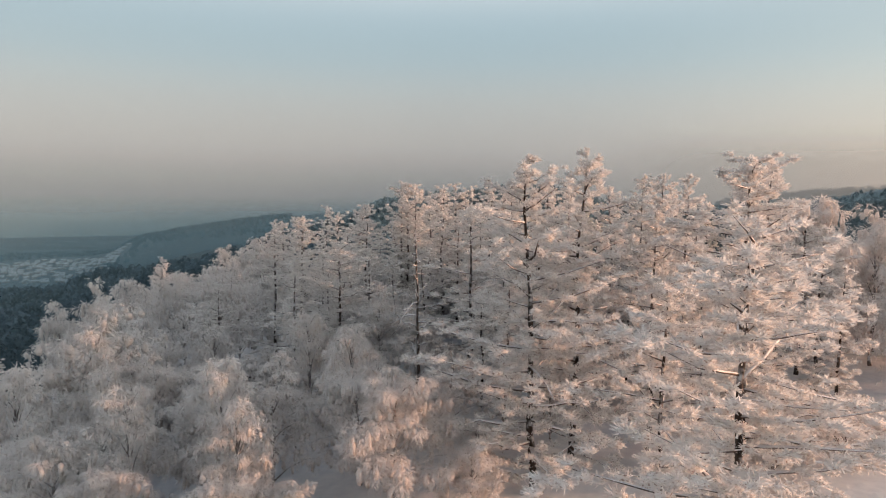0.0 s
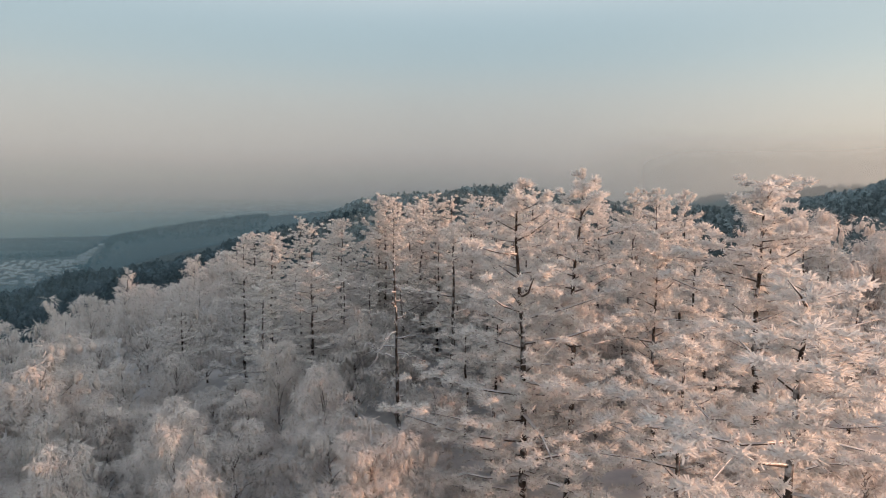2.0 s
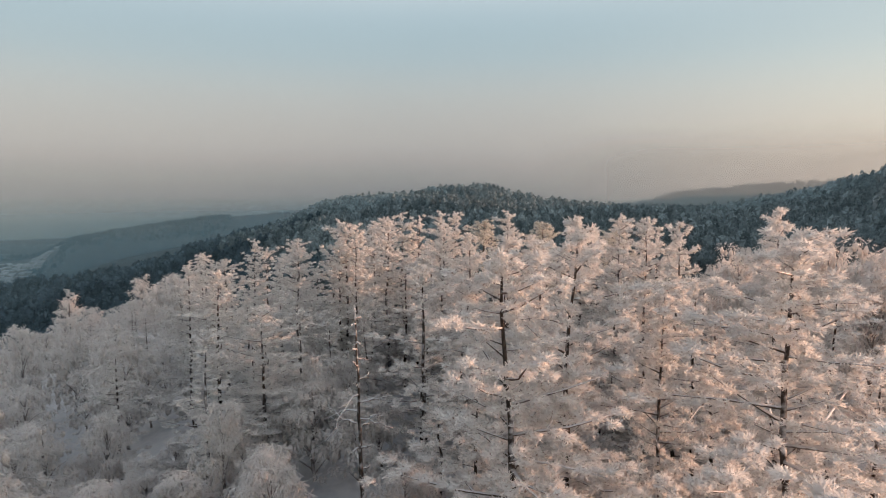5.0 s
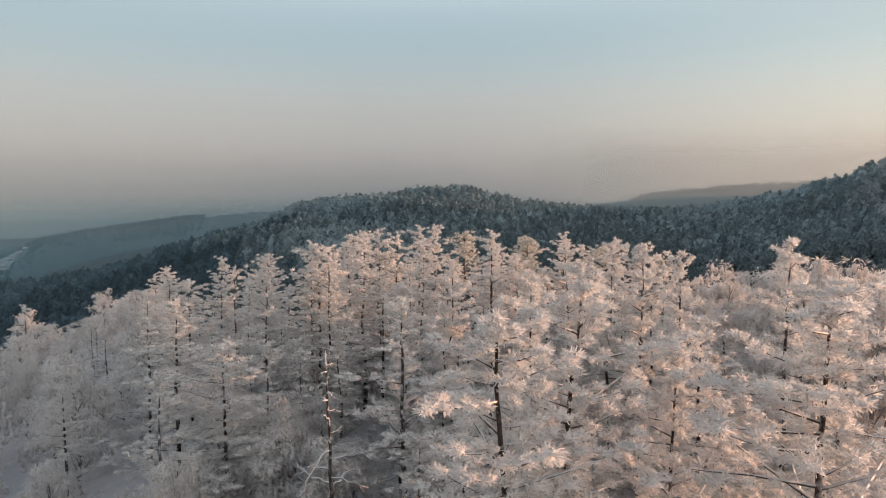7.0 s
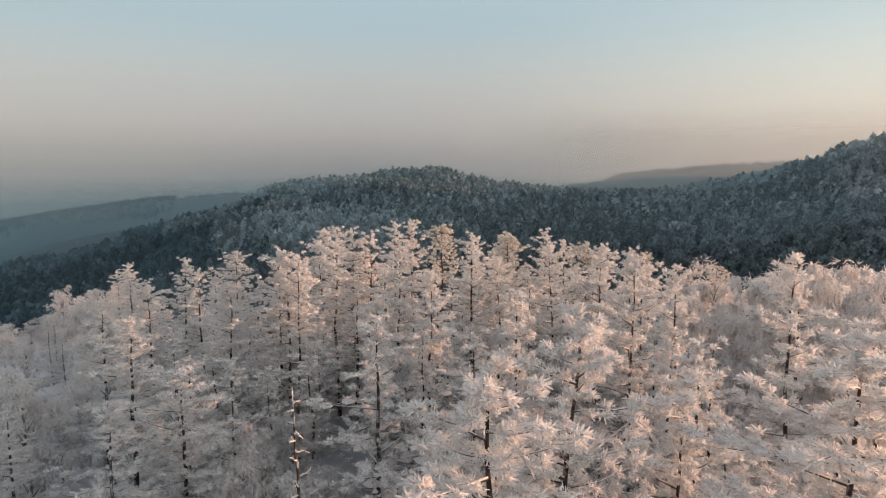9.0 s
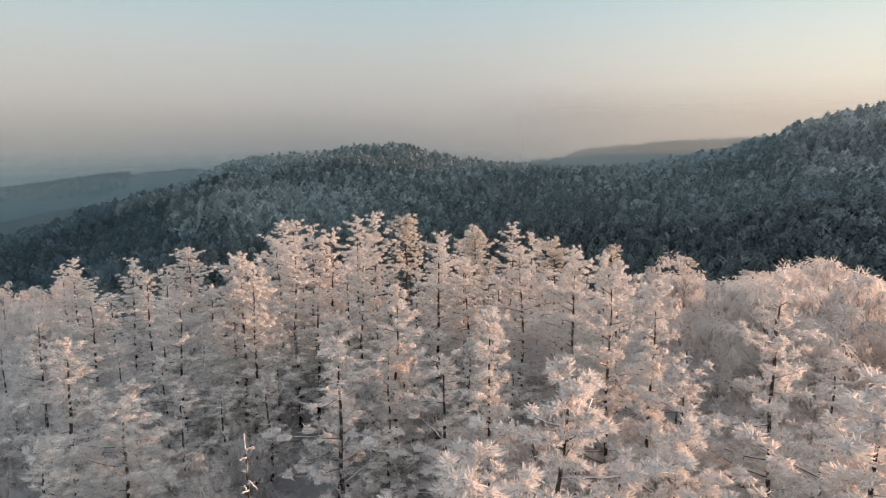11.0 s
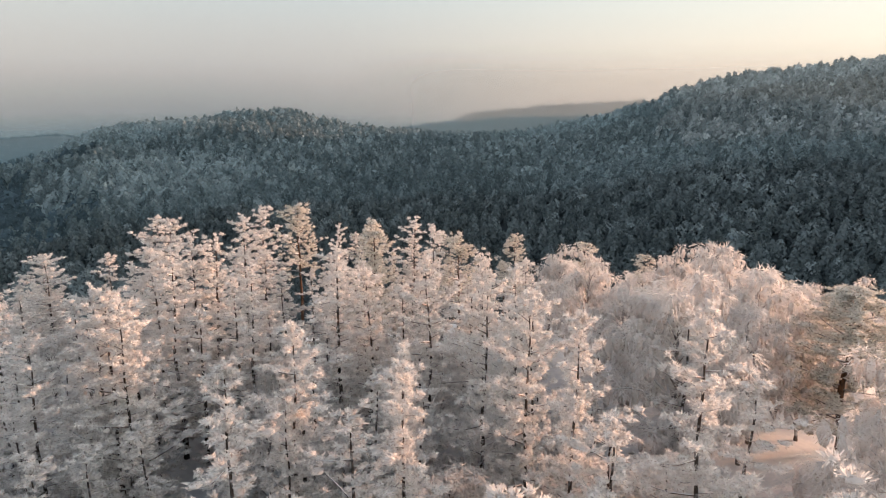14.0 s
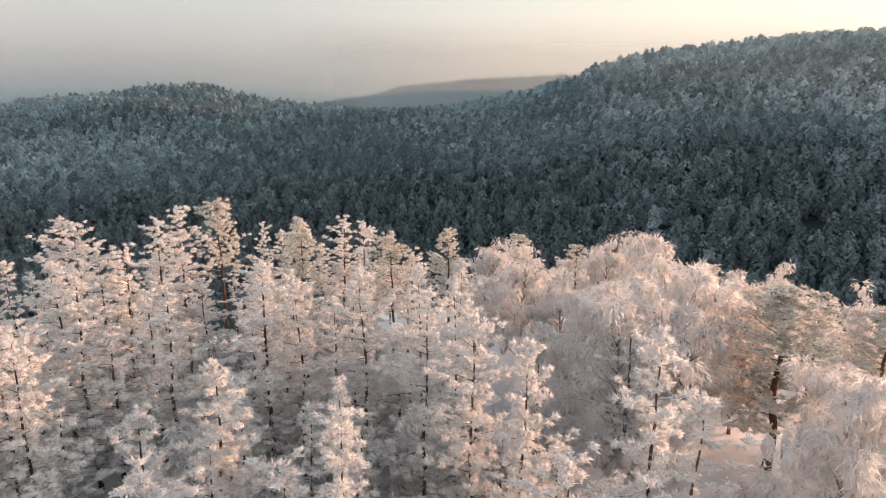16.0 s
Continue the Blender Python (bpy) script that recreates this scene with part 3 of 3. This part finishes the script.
# the grove: x, y, height of the top, crown width
LARCHES_FRONT = [(10.9, 44.7, 17.0, 1.0), (7.7, 40.5, 16.3, 1.15), (19.8, 39.5, 16.3, 1.2), (11.7, 22.3, 13.2, 1.25), (16.2, 44.8, 13.4, 0.8), (11.6, 30.5, 10.2, 0.9), (-6.3, 65.0, 9.4, 1.1)]
LARCHES_CENTRE = [(14.2, 60.3, 14.6, 0.9), (6.1, 68.6, 13.1, 0.8), (9.1, 66.8, 11.2, 0.7), (16.3, 66.1, 13.4, 0.7), (10.2, 68.7, 14.7, 0.9), (30.1, 55.4, 16.9, 0.9), (25.0, 60.6, 15.8, 0.8)]
LARCHES_MIDDLE = [(-0.2, 79.3, 15.3, 1.0), (0.3, 77.7, 15.0, 0.8), (27.3, 69.6, 14.6, 0.8), (16.6, 83.2, 16.1, 1.0), (29.1, 74.7, 15.3, 0.8), (24.0, 80.7, 15.1, 0.9), (20.0, 84.6, 13.5, 0.9),
    (18.5, 89.5, 14.1, 0.9), (8.3, 97.7, 15.2, 1.0), (4.3, 91.0, 15.3, 1.0), (10.1, 85.2, 15.1, 0.9), (2.9, 100.3, 13.9, 0.9), (6.7, 97.6, 15.5, 0.9), (28.5, 79.2, 15.2, 0.7),
    (24.2, 64.8, 16.1, 0.8), (24.0, 70.2, 16.1, 0.8)]
LARCHES_BACK = [(-12.4, 101.8, 12.2, 1.0), (12.4, 107.6, 15.4, 1.0), (5.4, 115.2, 14.4, 1.0), (16.2, 115.4, 15.1, 1.0), (-8.0, 114.5, 11.4, 1.0), (-8.8, 120.0, 10.3, 1.0), (-25.4, 131.8, 8.0, 1.0),
    (-28.5, 137.9, 6.0, 1.0), (-16.5, 84.9, 10.7, 1.0), (-11.7, 72.3, 11.6, 1.1), (-5.1, 78.9, 12.9, 0.9), (-1.2, 79.8, 15.5, 0.8), (31.5, 103.9, 14.5, 0.9), (26.3, 116.8, 12.0, 0.7),
    (-14.4, 92.1, 10.7, 1.0), (-20.8, 75.1, 4.4, 1.0), (-20.7, 112.7, 9.5, 1.0), (3.7, 126.9, 13.1, 1.0)]
PINES = [(60.7, 110.0, 8.1, 0.9), (35.3, 98.7, 13.1, 0.8), (48.4, 108.5, 10.3, 0.8), (76.3, 74.6, 6.8, 1.0), (98.3, 106.4, -0.8, 0.9), (25.4, 99.7, 14.3, 0.9), (23.3, 129.0, 13.2, 0.9),
    (28.2, 108.8, 13.8, 0.9)]
BIRCHES_SOUTH = [(-9.4, 32.4, 0.4, 1.1), (-13.0, 31.8, -0.4, 1.0), (-6.6, 33.9, -0.6, 0.9), (-16.2, 35.7, -0.2, 1.1), (-20.4, 38.7, 0.6, 1.1), (-0.8, 38.7, 4.1, 1.1), (-3.2, 42.4, 3.3, 1.1),
    (1.5, 47.4, 1.4, 1.0), (-13.6, 44.3, 1.1, 1.2)]
BIRCHES_WEST = [(-25.9, 57.4, 4.0, 1.45), (-18.2, 57.0, -0.3, 1.1), (-14.3, 59.1, -0.3, 1.1), (-43.6, 106.5, 1.6, 1.0), (-38.8, 84.4, 0.0, 1.0), (-28.7, 49.9, 1.9, 1.0), (-22.8, 83.2, 5.1, 1.2),
    (-40.9, 90.1, 2.0, 1.0), (-35.1, 102.5, 1.8, 1.0), (-14.4, 50.7, 2.1, 1.1), (-23.0, 56.5, 0.7, 1.0), (-56.1, 149.9, -7.8, 1.1), (-52.0, 151.7, -6.3, 1.2), (-47.9, 153.2, -4.9, 1.1),
    (-45.7, 155.4, -3.7, 1.2), (-42.4, 156.2, -2.5, 1.2), (-38.0, 157.5, -1.7, 1.2), (-33.9, 158.0, 1.1, 1.1), (-41.3, 146.0, -2.5, 1.2), (-47.4, 143.9, -5.3, 1.2), (-34.6, 145.2, -0.4, 1.1),
    (-31.7, 152.3, 2.2, 1.1), (-61.0, 147.4, -10.3, 1.1), (-22.8, 107.3, 6.8, 1.2), (-28.2, 119.9, 5.7, 1.1), (-46.0, 90.8, -0.4, 1.0)]
BIRCHES_EAST = [(49.5, 69.9, 11.4, 1.2), (59.2, 71.9, 10.3, 1.1), (55.5, 78.1, 12.4, 1.1), (64.5, 83.0, 10.6, 1.2), (53.7, 72.6, 13.6, 1.25), (72.6, 96.5, 10.4, 1.1), (70.5, 101.5, 7.9, 1.1),
    (89.3, 94.4, 3.1, 1.0), (92.7, 90.6, 3.6, 1.0), (86.4, 75.1, 5.0, 1.1), (49.6, 93.9, 10.6, 1.1), (55.9, 108.5, 7.9, 1.0), (58.7, 85.9, 8.7, 1.1), (49.4, 78.5, 10.5, 1.1),
    (59.5, 74.8, 10.4, 1.2), (50.5, 87.7, 9.2, 1.1), (83.2, 109.0, 5.6, 1.2), (79.7, 113.7, 3.1, 1.1)]

rng = np.random.default_rng(5)
PLACED = [(0.6, 55.0)]


def plant(rows, variants):
    for x, y, top, wide in rows:
        tree = variants[int(rng.integers(len(variants)))]
        place_tree(tree, x, y, top, BUILT[tree.name], rng.random() * 6.283, wide)
        PLACED.append((x, y))


plant(LARCHES_FRONT, LARCH_NEAR)
plant(LARCHES_CENTRE, LARCH_SLIM)
plant(LARCHES_MIDDLE, LARCH_MID)
plant(LARCHES_BACK, LARCH_MID)
plant(PINES, PINE_MID)
plant([(56.6, 65.9, 12.4, 1.15), (67.0, 62.6, 9.6, 1.0)], PINE_BIG)
plant(BIRCHES_SOUTH, BIRCH_NEAR)
plant(BIRCHES_WEST, BIRCH_MID)
plant([(45.1, 53.7, 12.6, 1.25), (42.2, 70.3, 14.4, 1.4), (51.4, 53.5, 8.9, 1.2), (57.9, 58.5, 5.5, 1.1)], BIRCH_NEAR)
plant(BIRCHES_EAST, BIRCH_MID)


def fill(count, box, tops, variants, gap, keep):
    """Lower trees that close the stand between the tall ones."""
    tries = 0
    while count and tries < 6000:
        tries += 1
        x, y = box[0] + rng.random() * (box[1] - box[0]), box[2] + rng.random() * (box[3] - box[2])
        if not keep(x, y) or min(math.hypot(x - a, y - b) for a, b in PLACED) < gap:
            continue
        g = ground_at(x, y)
        tree = variants[int(rng.integers(len(variants)))]
        place_tree(tree, x, y, g + tops[0] + rng.random() * (tops[1] - tops[0]), BUILT[tree.name], rng.random() * 6.283, 0.8 + 0.3 * rng.random())
        PLACED.append((x, y))
        count -= 1


def in_clearing(x, y):
    return math.hypot((x - 45.5) / 9, (y - 62.5) / 4.6) < 1 or math.hypot(x + 6.2, (y - 43) / 1.6) < 1.5 or math.hypot((x - 0.5) / 2.2, (y - 50) / 8) < 1


fill(68, (-12, 40, 50, 122), (10.0, 16.5), LARCH_LOW, 3.3, lambda x, y: not in_clearing(x, y) and (y > 62 or x > 22))
fill(9, (2, 34, 46, 62), (8.0, 13.0), LARCH_MID, 3.6, lambda x, y: not in_clearing(x, y))
fill(28, (-25, 5, 35, 68), (4.5, 10.5), BIRCH_MID, 3.4, lambda x, y: not in_clearing(x, y) and y > 33 - 0.3 * x - 6)
fill(66, (-58, -6, 48, 148), (6.5, 11.0), BIRCH_LOW + LARCH_LOW[:1], 3.9, lambda x, y: not in_clearing(x, y))
fill(22, (-70, -30, 130, 165), (6.5, 10.0), BIRCH_LOW, 5.0, lambda x, y: True)
fill(10, (10, 34, 40, 58), (3.5, 6.5), BIRCH_LOW, 3.0, lambda x, y: not in_clearing(x, y))
fill(38, (-9, 35, 60, 106), (6.0, 10.5), BIRCH_LOW, 2.7, lambda x, y: not in_clearing(x, y))
fill(34, (42, 112, 62, 130), (9.0, 13.5), BIRCH_LOW * 3 + PINE_MID[2:], 4.4, lambda x, y: not in_clearing(x, y))
for group in (LARCH_NEAR, LARCH_SLIM, LARCH_MID, LARCH_LOW, BIRCH_LOW, BIRCH_NEAR, BIRCH_MID, PINE_MID, PINE_BIG):
    for tree in group:
        for ob in (*tree.children_recursive, tree):
            bpy.data.objects.remove(ob)


def snag(x, y, top):
    """A dead larch with bare, crooked, rimed limbs."""
    r = np.random.default_rng(77)
    tree = root("dead_larch")
    g = ground_at(x, y)
    height = top - g
    at = trunk_part(tree, r, height, 0.15, 0.05, BARK)
    for i in range(22):
        z = height * (0.30 + 0.66 * (i + r.random()) / 22)
        long = 5 <= i <= 10
        a = (0.25 if i % 2 else 2.9) + r.normal() * 0.5 if long else i * 2.1 + r.normal() * 0.4
        ln = (3.0 if long else 1.0) * (0.7 + 0.5 * r.random()) * (1.15 - 0.7 * z / height)
        s = np.linspace(0, 1, 7)
        h = np.array([math.cos(a), math.sin(a), 0.0])
        pts = at(z) + s[:, None] * ln * h + np.stack([0 * s, 0 * s, ln * (0.05 * s + 0.35 * s ** 2 * r.normal())], -1) + r.normal(size=(7, 3)) * 0.07 * ln * s[:, None]
        limb = Heap()
        limb.tube(pts, 0.06 * (1 - 0.75 * s) + 0.012, 5, 0)
        for k in (2, 3, 4):
            w = unit(h + r.normal(size=3) * 0.7)
            t = np.linspace(0, 1, 4)
            limb.tube(pts[k] + t[:, None] * w * ln * 0.35 + r.normal(size=(4, 3)) * 0.03 * t[:, None], 0.022 * (1 - 0.7 * t) + 0.006, 4, 0)
        limb.mesh("limb", [BARK_SNAG], tree)
    tree.location = (x, y, g)
    return tagged(tree, "dead bare larch with crooked rimed limbs among living trees", "dead tree", "trees of the hilltop grove")


snag(0.6, 55.0, 11.2)


# ---- far woods ----
def crown_shape(r, count, wide, blunt):
    """A far tree's crown: small sprays over its outside, widest low down and closing to a point or a dome."""
    i = np.arange(count)
    u = ((i + 0.2 + 0.6 * r.random(count)) / count) ** 1.15
    rad = wide * np.minimum(1.0, (u / 0.16 + 0.2) ** 0.5) * (1 - u) ** blunt * (0.72 + 0.42 * r.random(count)) + 0.012
    a = i * 2.4 + r.normal(size=count) * 0.3
    mid = np.column_stack([rad * np.cos(a), rad * np.sin(a), 0.10 + 0.86 * u])
    face = unit(np.column_stack([np.cos(a), np.sin(a), np.full(count, 0.55)]) + r.normal(size=(count, 3)) * 0.45)
    side = unit(np.cross(face, r.normal(size=(count, 3))))
    over = np.cross(face, side)
    e = (1.15 / count ** 0.5 * (0.35 + 0.65 * rad / wide) * (0.8 + 0.5 * r.random(count)))[:, None]
    turn = r.random(count) * 6.283
    return np.stack([mid + e * (np.cos(turn + k)[:, None] * side + np.sin(turn + k)[:, None] * over) for k in (0.0, 2.1, 4.2)], 1)


def woods(name, label, mat, count, az, reach, seed, heights, keep, detail=1.0, dark_share=0.5, rimed=1.0):
    r = np.random.default_rng(seed)
    a = np.radians(az[0] + (az[1] - az[0]) * r.random(count))
    d = np.sqrt(reach[0] ** 2 + (reach[1] ** 2 - reach[0] ** 2) * r.random(count))
    x, y = VIEW[0] + d * np.sin(a), VIEW[1] + d * np.cos(a)
    z = terrain(x, y)
    ok = keep(x, y, z, d, np.degrees(a))
    x, y, z = x[ok], y[ok], z[ok]
    # stands of spruce and of birch lie in drifts over the slope
    drift = np.sin(x * 0.021 + 1.3 * np.sin(y * 0.017)) * np.cos(y * 0.019 + 1.1 * np.sin(x * 0.013)) + r.normal(size=len(x)) * 0.55
    is_dark = drift > np.quantile(drift, 1 - dark_share)
    count = 80 if detail > 1.5 else 30 if detail > 0.7 else 18 if detail > 0.4 else 10
    shapes = [crown_shape(r, count, w, b) for w, b in ((0.26, 0.7), (0.28, 0.62), (0.31, 0.55), (0.29, 0.65), (0.33, 0.6))]
    shapes += [crown_shape(r, count, w, b) for w, b in ((0.34, 0.5), (0.38, 0.42), (0.42, 0.36), (0.45, 0.32), (0.40, 0.38))]
    pick = np.where(is_dark, r.integers(0, 5, len(x)), 5 + r.integers(0, 5, len(x)))
    # rimed only scales the tone; the foot and corner woods come out darker
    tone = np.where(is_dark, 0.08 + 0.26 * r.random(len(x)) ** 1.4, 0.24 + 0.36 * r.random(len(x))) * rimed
    verts, tones = [], []
    for k, shape in enumerate(shapes):
        i = np.nonzero(pick == k)[0]
        if not len(i):
            continue
        h = (heights[0] + (heights[1] - heights[0]) * r.random(len(i))) * (1.0 if k < 5 else 0.85)
        turn = r.random(len(i)) * 6.283
        c, s = np.cos(turn), np.sin(turn)
        p = shape.reshape(-1, 3)
        vx = (p[None, :, 0] * c[:, None] - p[None, :, 1] * s[:, None]) * h[:, None] + x[i][:, None]
        vy = (p[None, :, 0] * s[:, None] + p[None, :, 1] * c[:, None]) * h[:, None] + y[i][:, None]
        vz = p[None, :, 2] * h[:, None] + z[i][:, None] - 0.3
        verts.append(np.stack([vx, vy, vz], -1).reshape(-1, 3))
        tones.append(np.repeat(tone[i], len(p)))
    verts, tones = np.concatenate(verts), np.concatenate(tones)
    me = bpy.data.meshes.new(name)
    me.from_pydata(verts, [], np.arange(len(verts)).reshape(-1, 3))
    me.materials.append(mat)
    me.attributes.new("tone", "FLOAT", "POINT").data.foreach_set("value", tones.astype(np.float32))
    me.update()
    return tagged(new(name, me), label, "forest", kind="stuff")


def east_of(x, y, a):
    return a + 5 * np.sin(x * 0.05) * np.cos(y * 0.043)


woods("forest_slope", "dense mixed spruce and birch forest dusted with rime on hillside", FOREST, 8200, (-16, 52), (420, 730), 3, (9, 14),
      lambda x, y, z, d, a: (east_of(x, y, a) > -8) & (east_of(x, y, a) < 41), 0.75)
woods("forest_west", "forest on the western flank, its shade painted into dark colours", FOREST_WEST, 6200, (-46, 0), (380, 900), 13, (8, 14), lambda x, y, z, d, a: east_of(x, y, a) < -7, 0.5, 0.6)
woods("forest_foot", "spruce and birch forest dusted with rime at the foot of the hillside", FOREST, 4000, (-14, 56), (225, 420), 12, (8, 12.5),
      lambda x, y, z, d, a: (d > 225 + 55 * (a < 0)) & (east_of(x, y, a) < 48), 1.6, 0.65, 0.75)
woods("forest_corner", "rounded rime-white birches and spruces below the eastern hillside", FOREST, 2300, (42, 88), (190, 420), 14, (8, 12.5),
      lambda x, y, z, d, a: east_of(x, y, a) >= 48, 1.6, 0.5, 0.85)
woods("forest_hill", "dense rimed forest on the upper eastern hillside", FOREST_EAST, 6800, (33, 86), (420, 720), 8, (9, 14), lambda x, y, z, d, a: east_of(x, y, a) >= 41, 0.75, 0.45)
woods("forest_ridge", "rimed forest on a farther ridge, tinted blue for haze", FOREST_FAR, 3600, (14, 48), (1230, 1450), 4, (8, 12), lambda x, y, z, d, a: z > -60, 0.3, 0.4)
woods("forest_plain", "woods on distant western hills, tinted blue for haze", FOREST_FAR, 13000, (-50, 6), (800, 2300), 6, (6, 10),
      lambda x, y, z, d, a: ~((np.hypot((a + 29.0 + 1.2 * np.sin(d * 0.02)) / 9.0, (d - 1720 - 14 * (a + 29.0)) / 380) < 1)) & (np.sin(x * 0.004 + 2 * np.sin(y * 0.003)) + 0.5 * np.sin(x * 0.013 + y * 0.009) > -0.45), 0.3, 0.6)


# ---- the village in the plain ----
def house_model(w, d, h):
    house = root("house")
    wall = Heap()
    v = [(-w, -d, -1), (w, -d, -1), (w, d, -1), (-w, d, -1), (-w, -d, h), (w, -d, h), (w, d, h), (-w, d, h), (-w, 0, h * 1.6), (w, 0, h * 1.6)]
    f = [(0, 1, 5, 4), (2, 3, 7, 6), (1, 2, 6, 9, 5), (3, 0, 4, 8, 7)]
    link_mesh("wall", v, f, [WALL], house)
    e = 0.5
    v = [(-w - e, -d - e, h - 0.2), (w + e, -d - e, h - 0.2), (w + e, 0, h * 1.6 + 0.1), (-w - e, 0, h * 1.6 + 0.1), (-w - e, d + e, h - 0.2), (w + e, d + e, h - 0.2)]
    v += [(a, b, c + 0.4) for a, b, c in v]
    f = [(6, 7, 8, 9), (9, 8, 11, 10), (0, 3, 2, 1), (3, 4, 5, 2), (0, 1, 7, 6), (5, 4, 10, 11), (1, 2, 8, 7), (2, 5, 11, 8), (3, 0, 6, 9), (4, 3, 9, 10)]
    link_mesh("roof", v, f, [ROOF], house)
    return tagged(house, "small house with snow-covered roof in the valley village", "house", "houses of the village")


def village():
    r = np.random.default_rng(9)
    models = [house_model(4.6, 3.0, 2.7), house_model(7, 3.4, 3.0), house_model(5.4, 3.2, 3.4)]
    for row in range(23):
        for k in range(27):
            az = radians(-38.0 + k * 0.55 + row * 0.05 + r.normal() * 0.10)
            d = 1400 + row * 28 + r.normal() * 5
            if r.random() < 0.12 or row > 14 + k * 0.6 or row < 12 - k * 0.55 or math.sin(k * 1.7 + row * 0.6) > 0.8:
                continue
            x, y = VIEW[0] + d * math.sin(az), VIEW[1] + d * math.cos(az)
            copy_thing(models[int(r.integers(3))], pose(x, y, ground_at(x, y), 0, 0, 38 + 90 * int(r.random() < 0.2) + r.normal() * 5))
    for house in models:
        for ob in (*house.children_recursive, house):
            bpy.data.objects.remove(ob)


village()


# ---- mist and haze sheets ----
def haze_material(name, thin, thick, colour, top, base):
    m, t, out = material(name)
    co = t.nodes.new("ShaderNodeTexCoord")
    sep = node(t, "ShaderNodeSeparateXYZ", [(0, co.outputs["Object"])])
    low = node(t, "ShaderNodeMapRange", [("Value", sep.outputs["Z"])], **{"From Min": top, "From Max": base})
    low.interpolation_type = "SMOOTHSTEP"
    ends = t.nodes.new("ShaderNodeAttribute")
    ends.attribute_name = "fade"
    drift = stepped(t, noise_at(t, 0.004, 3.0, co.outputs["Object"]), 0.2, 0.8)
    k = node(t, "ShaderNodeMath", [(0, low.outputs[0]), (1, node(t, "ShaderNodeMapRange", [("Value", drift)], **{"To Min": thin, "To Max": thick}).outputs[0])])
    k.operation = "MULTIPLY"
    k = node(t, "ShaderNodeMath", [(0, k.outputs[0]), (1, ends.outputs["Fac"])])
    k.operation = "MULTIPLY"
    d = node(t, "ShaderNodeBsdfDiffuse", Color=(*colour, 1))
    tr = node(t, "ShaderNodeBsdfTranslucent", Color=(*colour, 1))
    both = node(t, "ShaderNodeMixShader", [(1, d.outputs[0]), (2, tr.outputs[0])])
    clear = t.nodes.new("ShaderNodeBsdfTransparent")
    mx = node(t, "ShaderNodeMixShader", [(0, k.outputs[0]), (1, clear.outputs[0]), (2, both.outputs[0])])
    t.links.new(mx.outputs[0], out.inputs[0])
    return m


def mist(reach, mat, sides=(-62.0, 74.0)):
    """A standing see-through sheet across the valley, added to stand in for haze."""
    turn = np.radians(np.linspace(*sides, 69))
    heights = (-140.0, -60.0, 20.0, 100.0, 190.0, 280.0)
    verts = [(VIEW[0] + reach * math.sin(a), VIEW[1] + reach * math.cos(a), z) for a in turn for z in heights]
    k = len(heights)
    faces = [(i * k + j, (i + 1) * k + j, (i + 1) * k + j + 1, i * k + j + 1) for i in range(len(turn) - 1) for j in range(k - 1)]
    ob = link_mesh("mist", verts, faces, [mat], smooth=True)
    f = np.linspace(0, 1, len(turn))
    ends = np.clip(np.minimum(f, 1 - f) / 0.22, 0, 1)
    ob.data.attributes.new("fade", "FLOAT", "POINT").data.foreach_set("value", np.repeat(ends * ends * (3 - 2 * ends), k).astype(np.float32))
    return tagged(ob, "see-through tinted sheet standing in for haze over the wooded valley", "mist", kind="stuff")


# distance haze as tinted sheets; the far one nearly hides the plain's edge
THIN_HAZE = haze_material("thin_mist", 0.055, 0.095, (0.48, 0.73, 0.84), 230.0, 60.0)
HAZE = haze_material("valley_haze", 0.46, 0.60, (0.11, 0.22, 0.29), 110.0, -80.0)
RIDGE = haze_material("ridge_haze", 0.48, 0.62, (0.50, 0.56, 0.58), 135.0, 60.0)
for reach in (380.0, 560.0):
    mist(reach, THIN_HAZE, (-75.0, 88.0))
mist(800.0, THIN_HAZE, (-95.0, 30.0))
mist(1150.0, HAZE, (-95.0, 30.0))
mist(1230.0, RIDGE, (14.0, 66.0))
mist(2700.0, haze_material("far_haze", 0.86, 0.93, (0.20, 0.33, 0.41), 10.0, -105.0), (-95.0, 40.0))
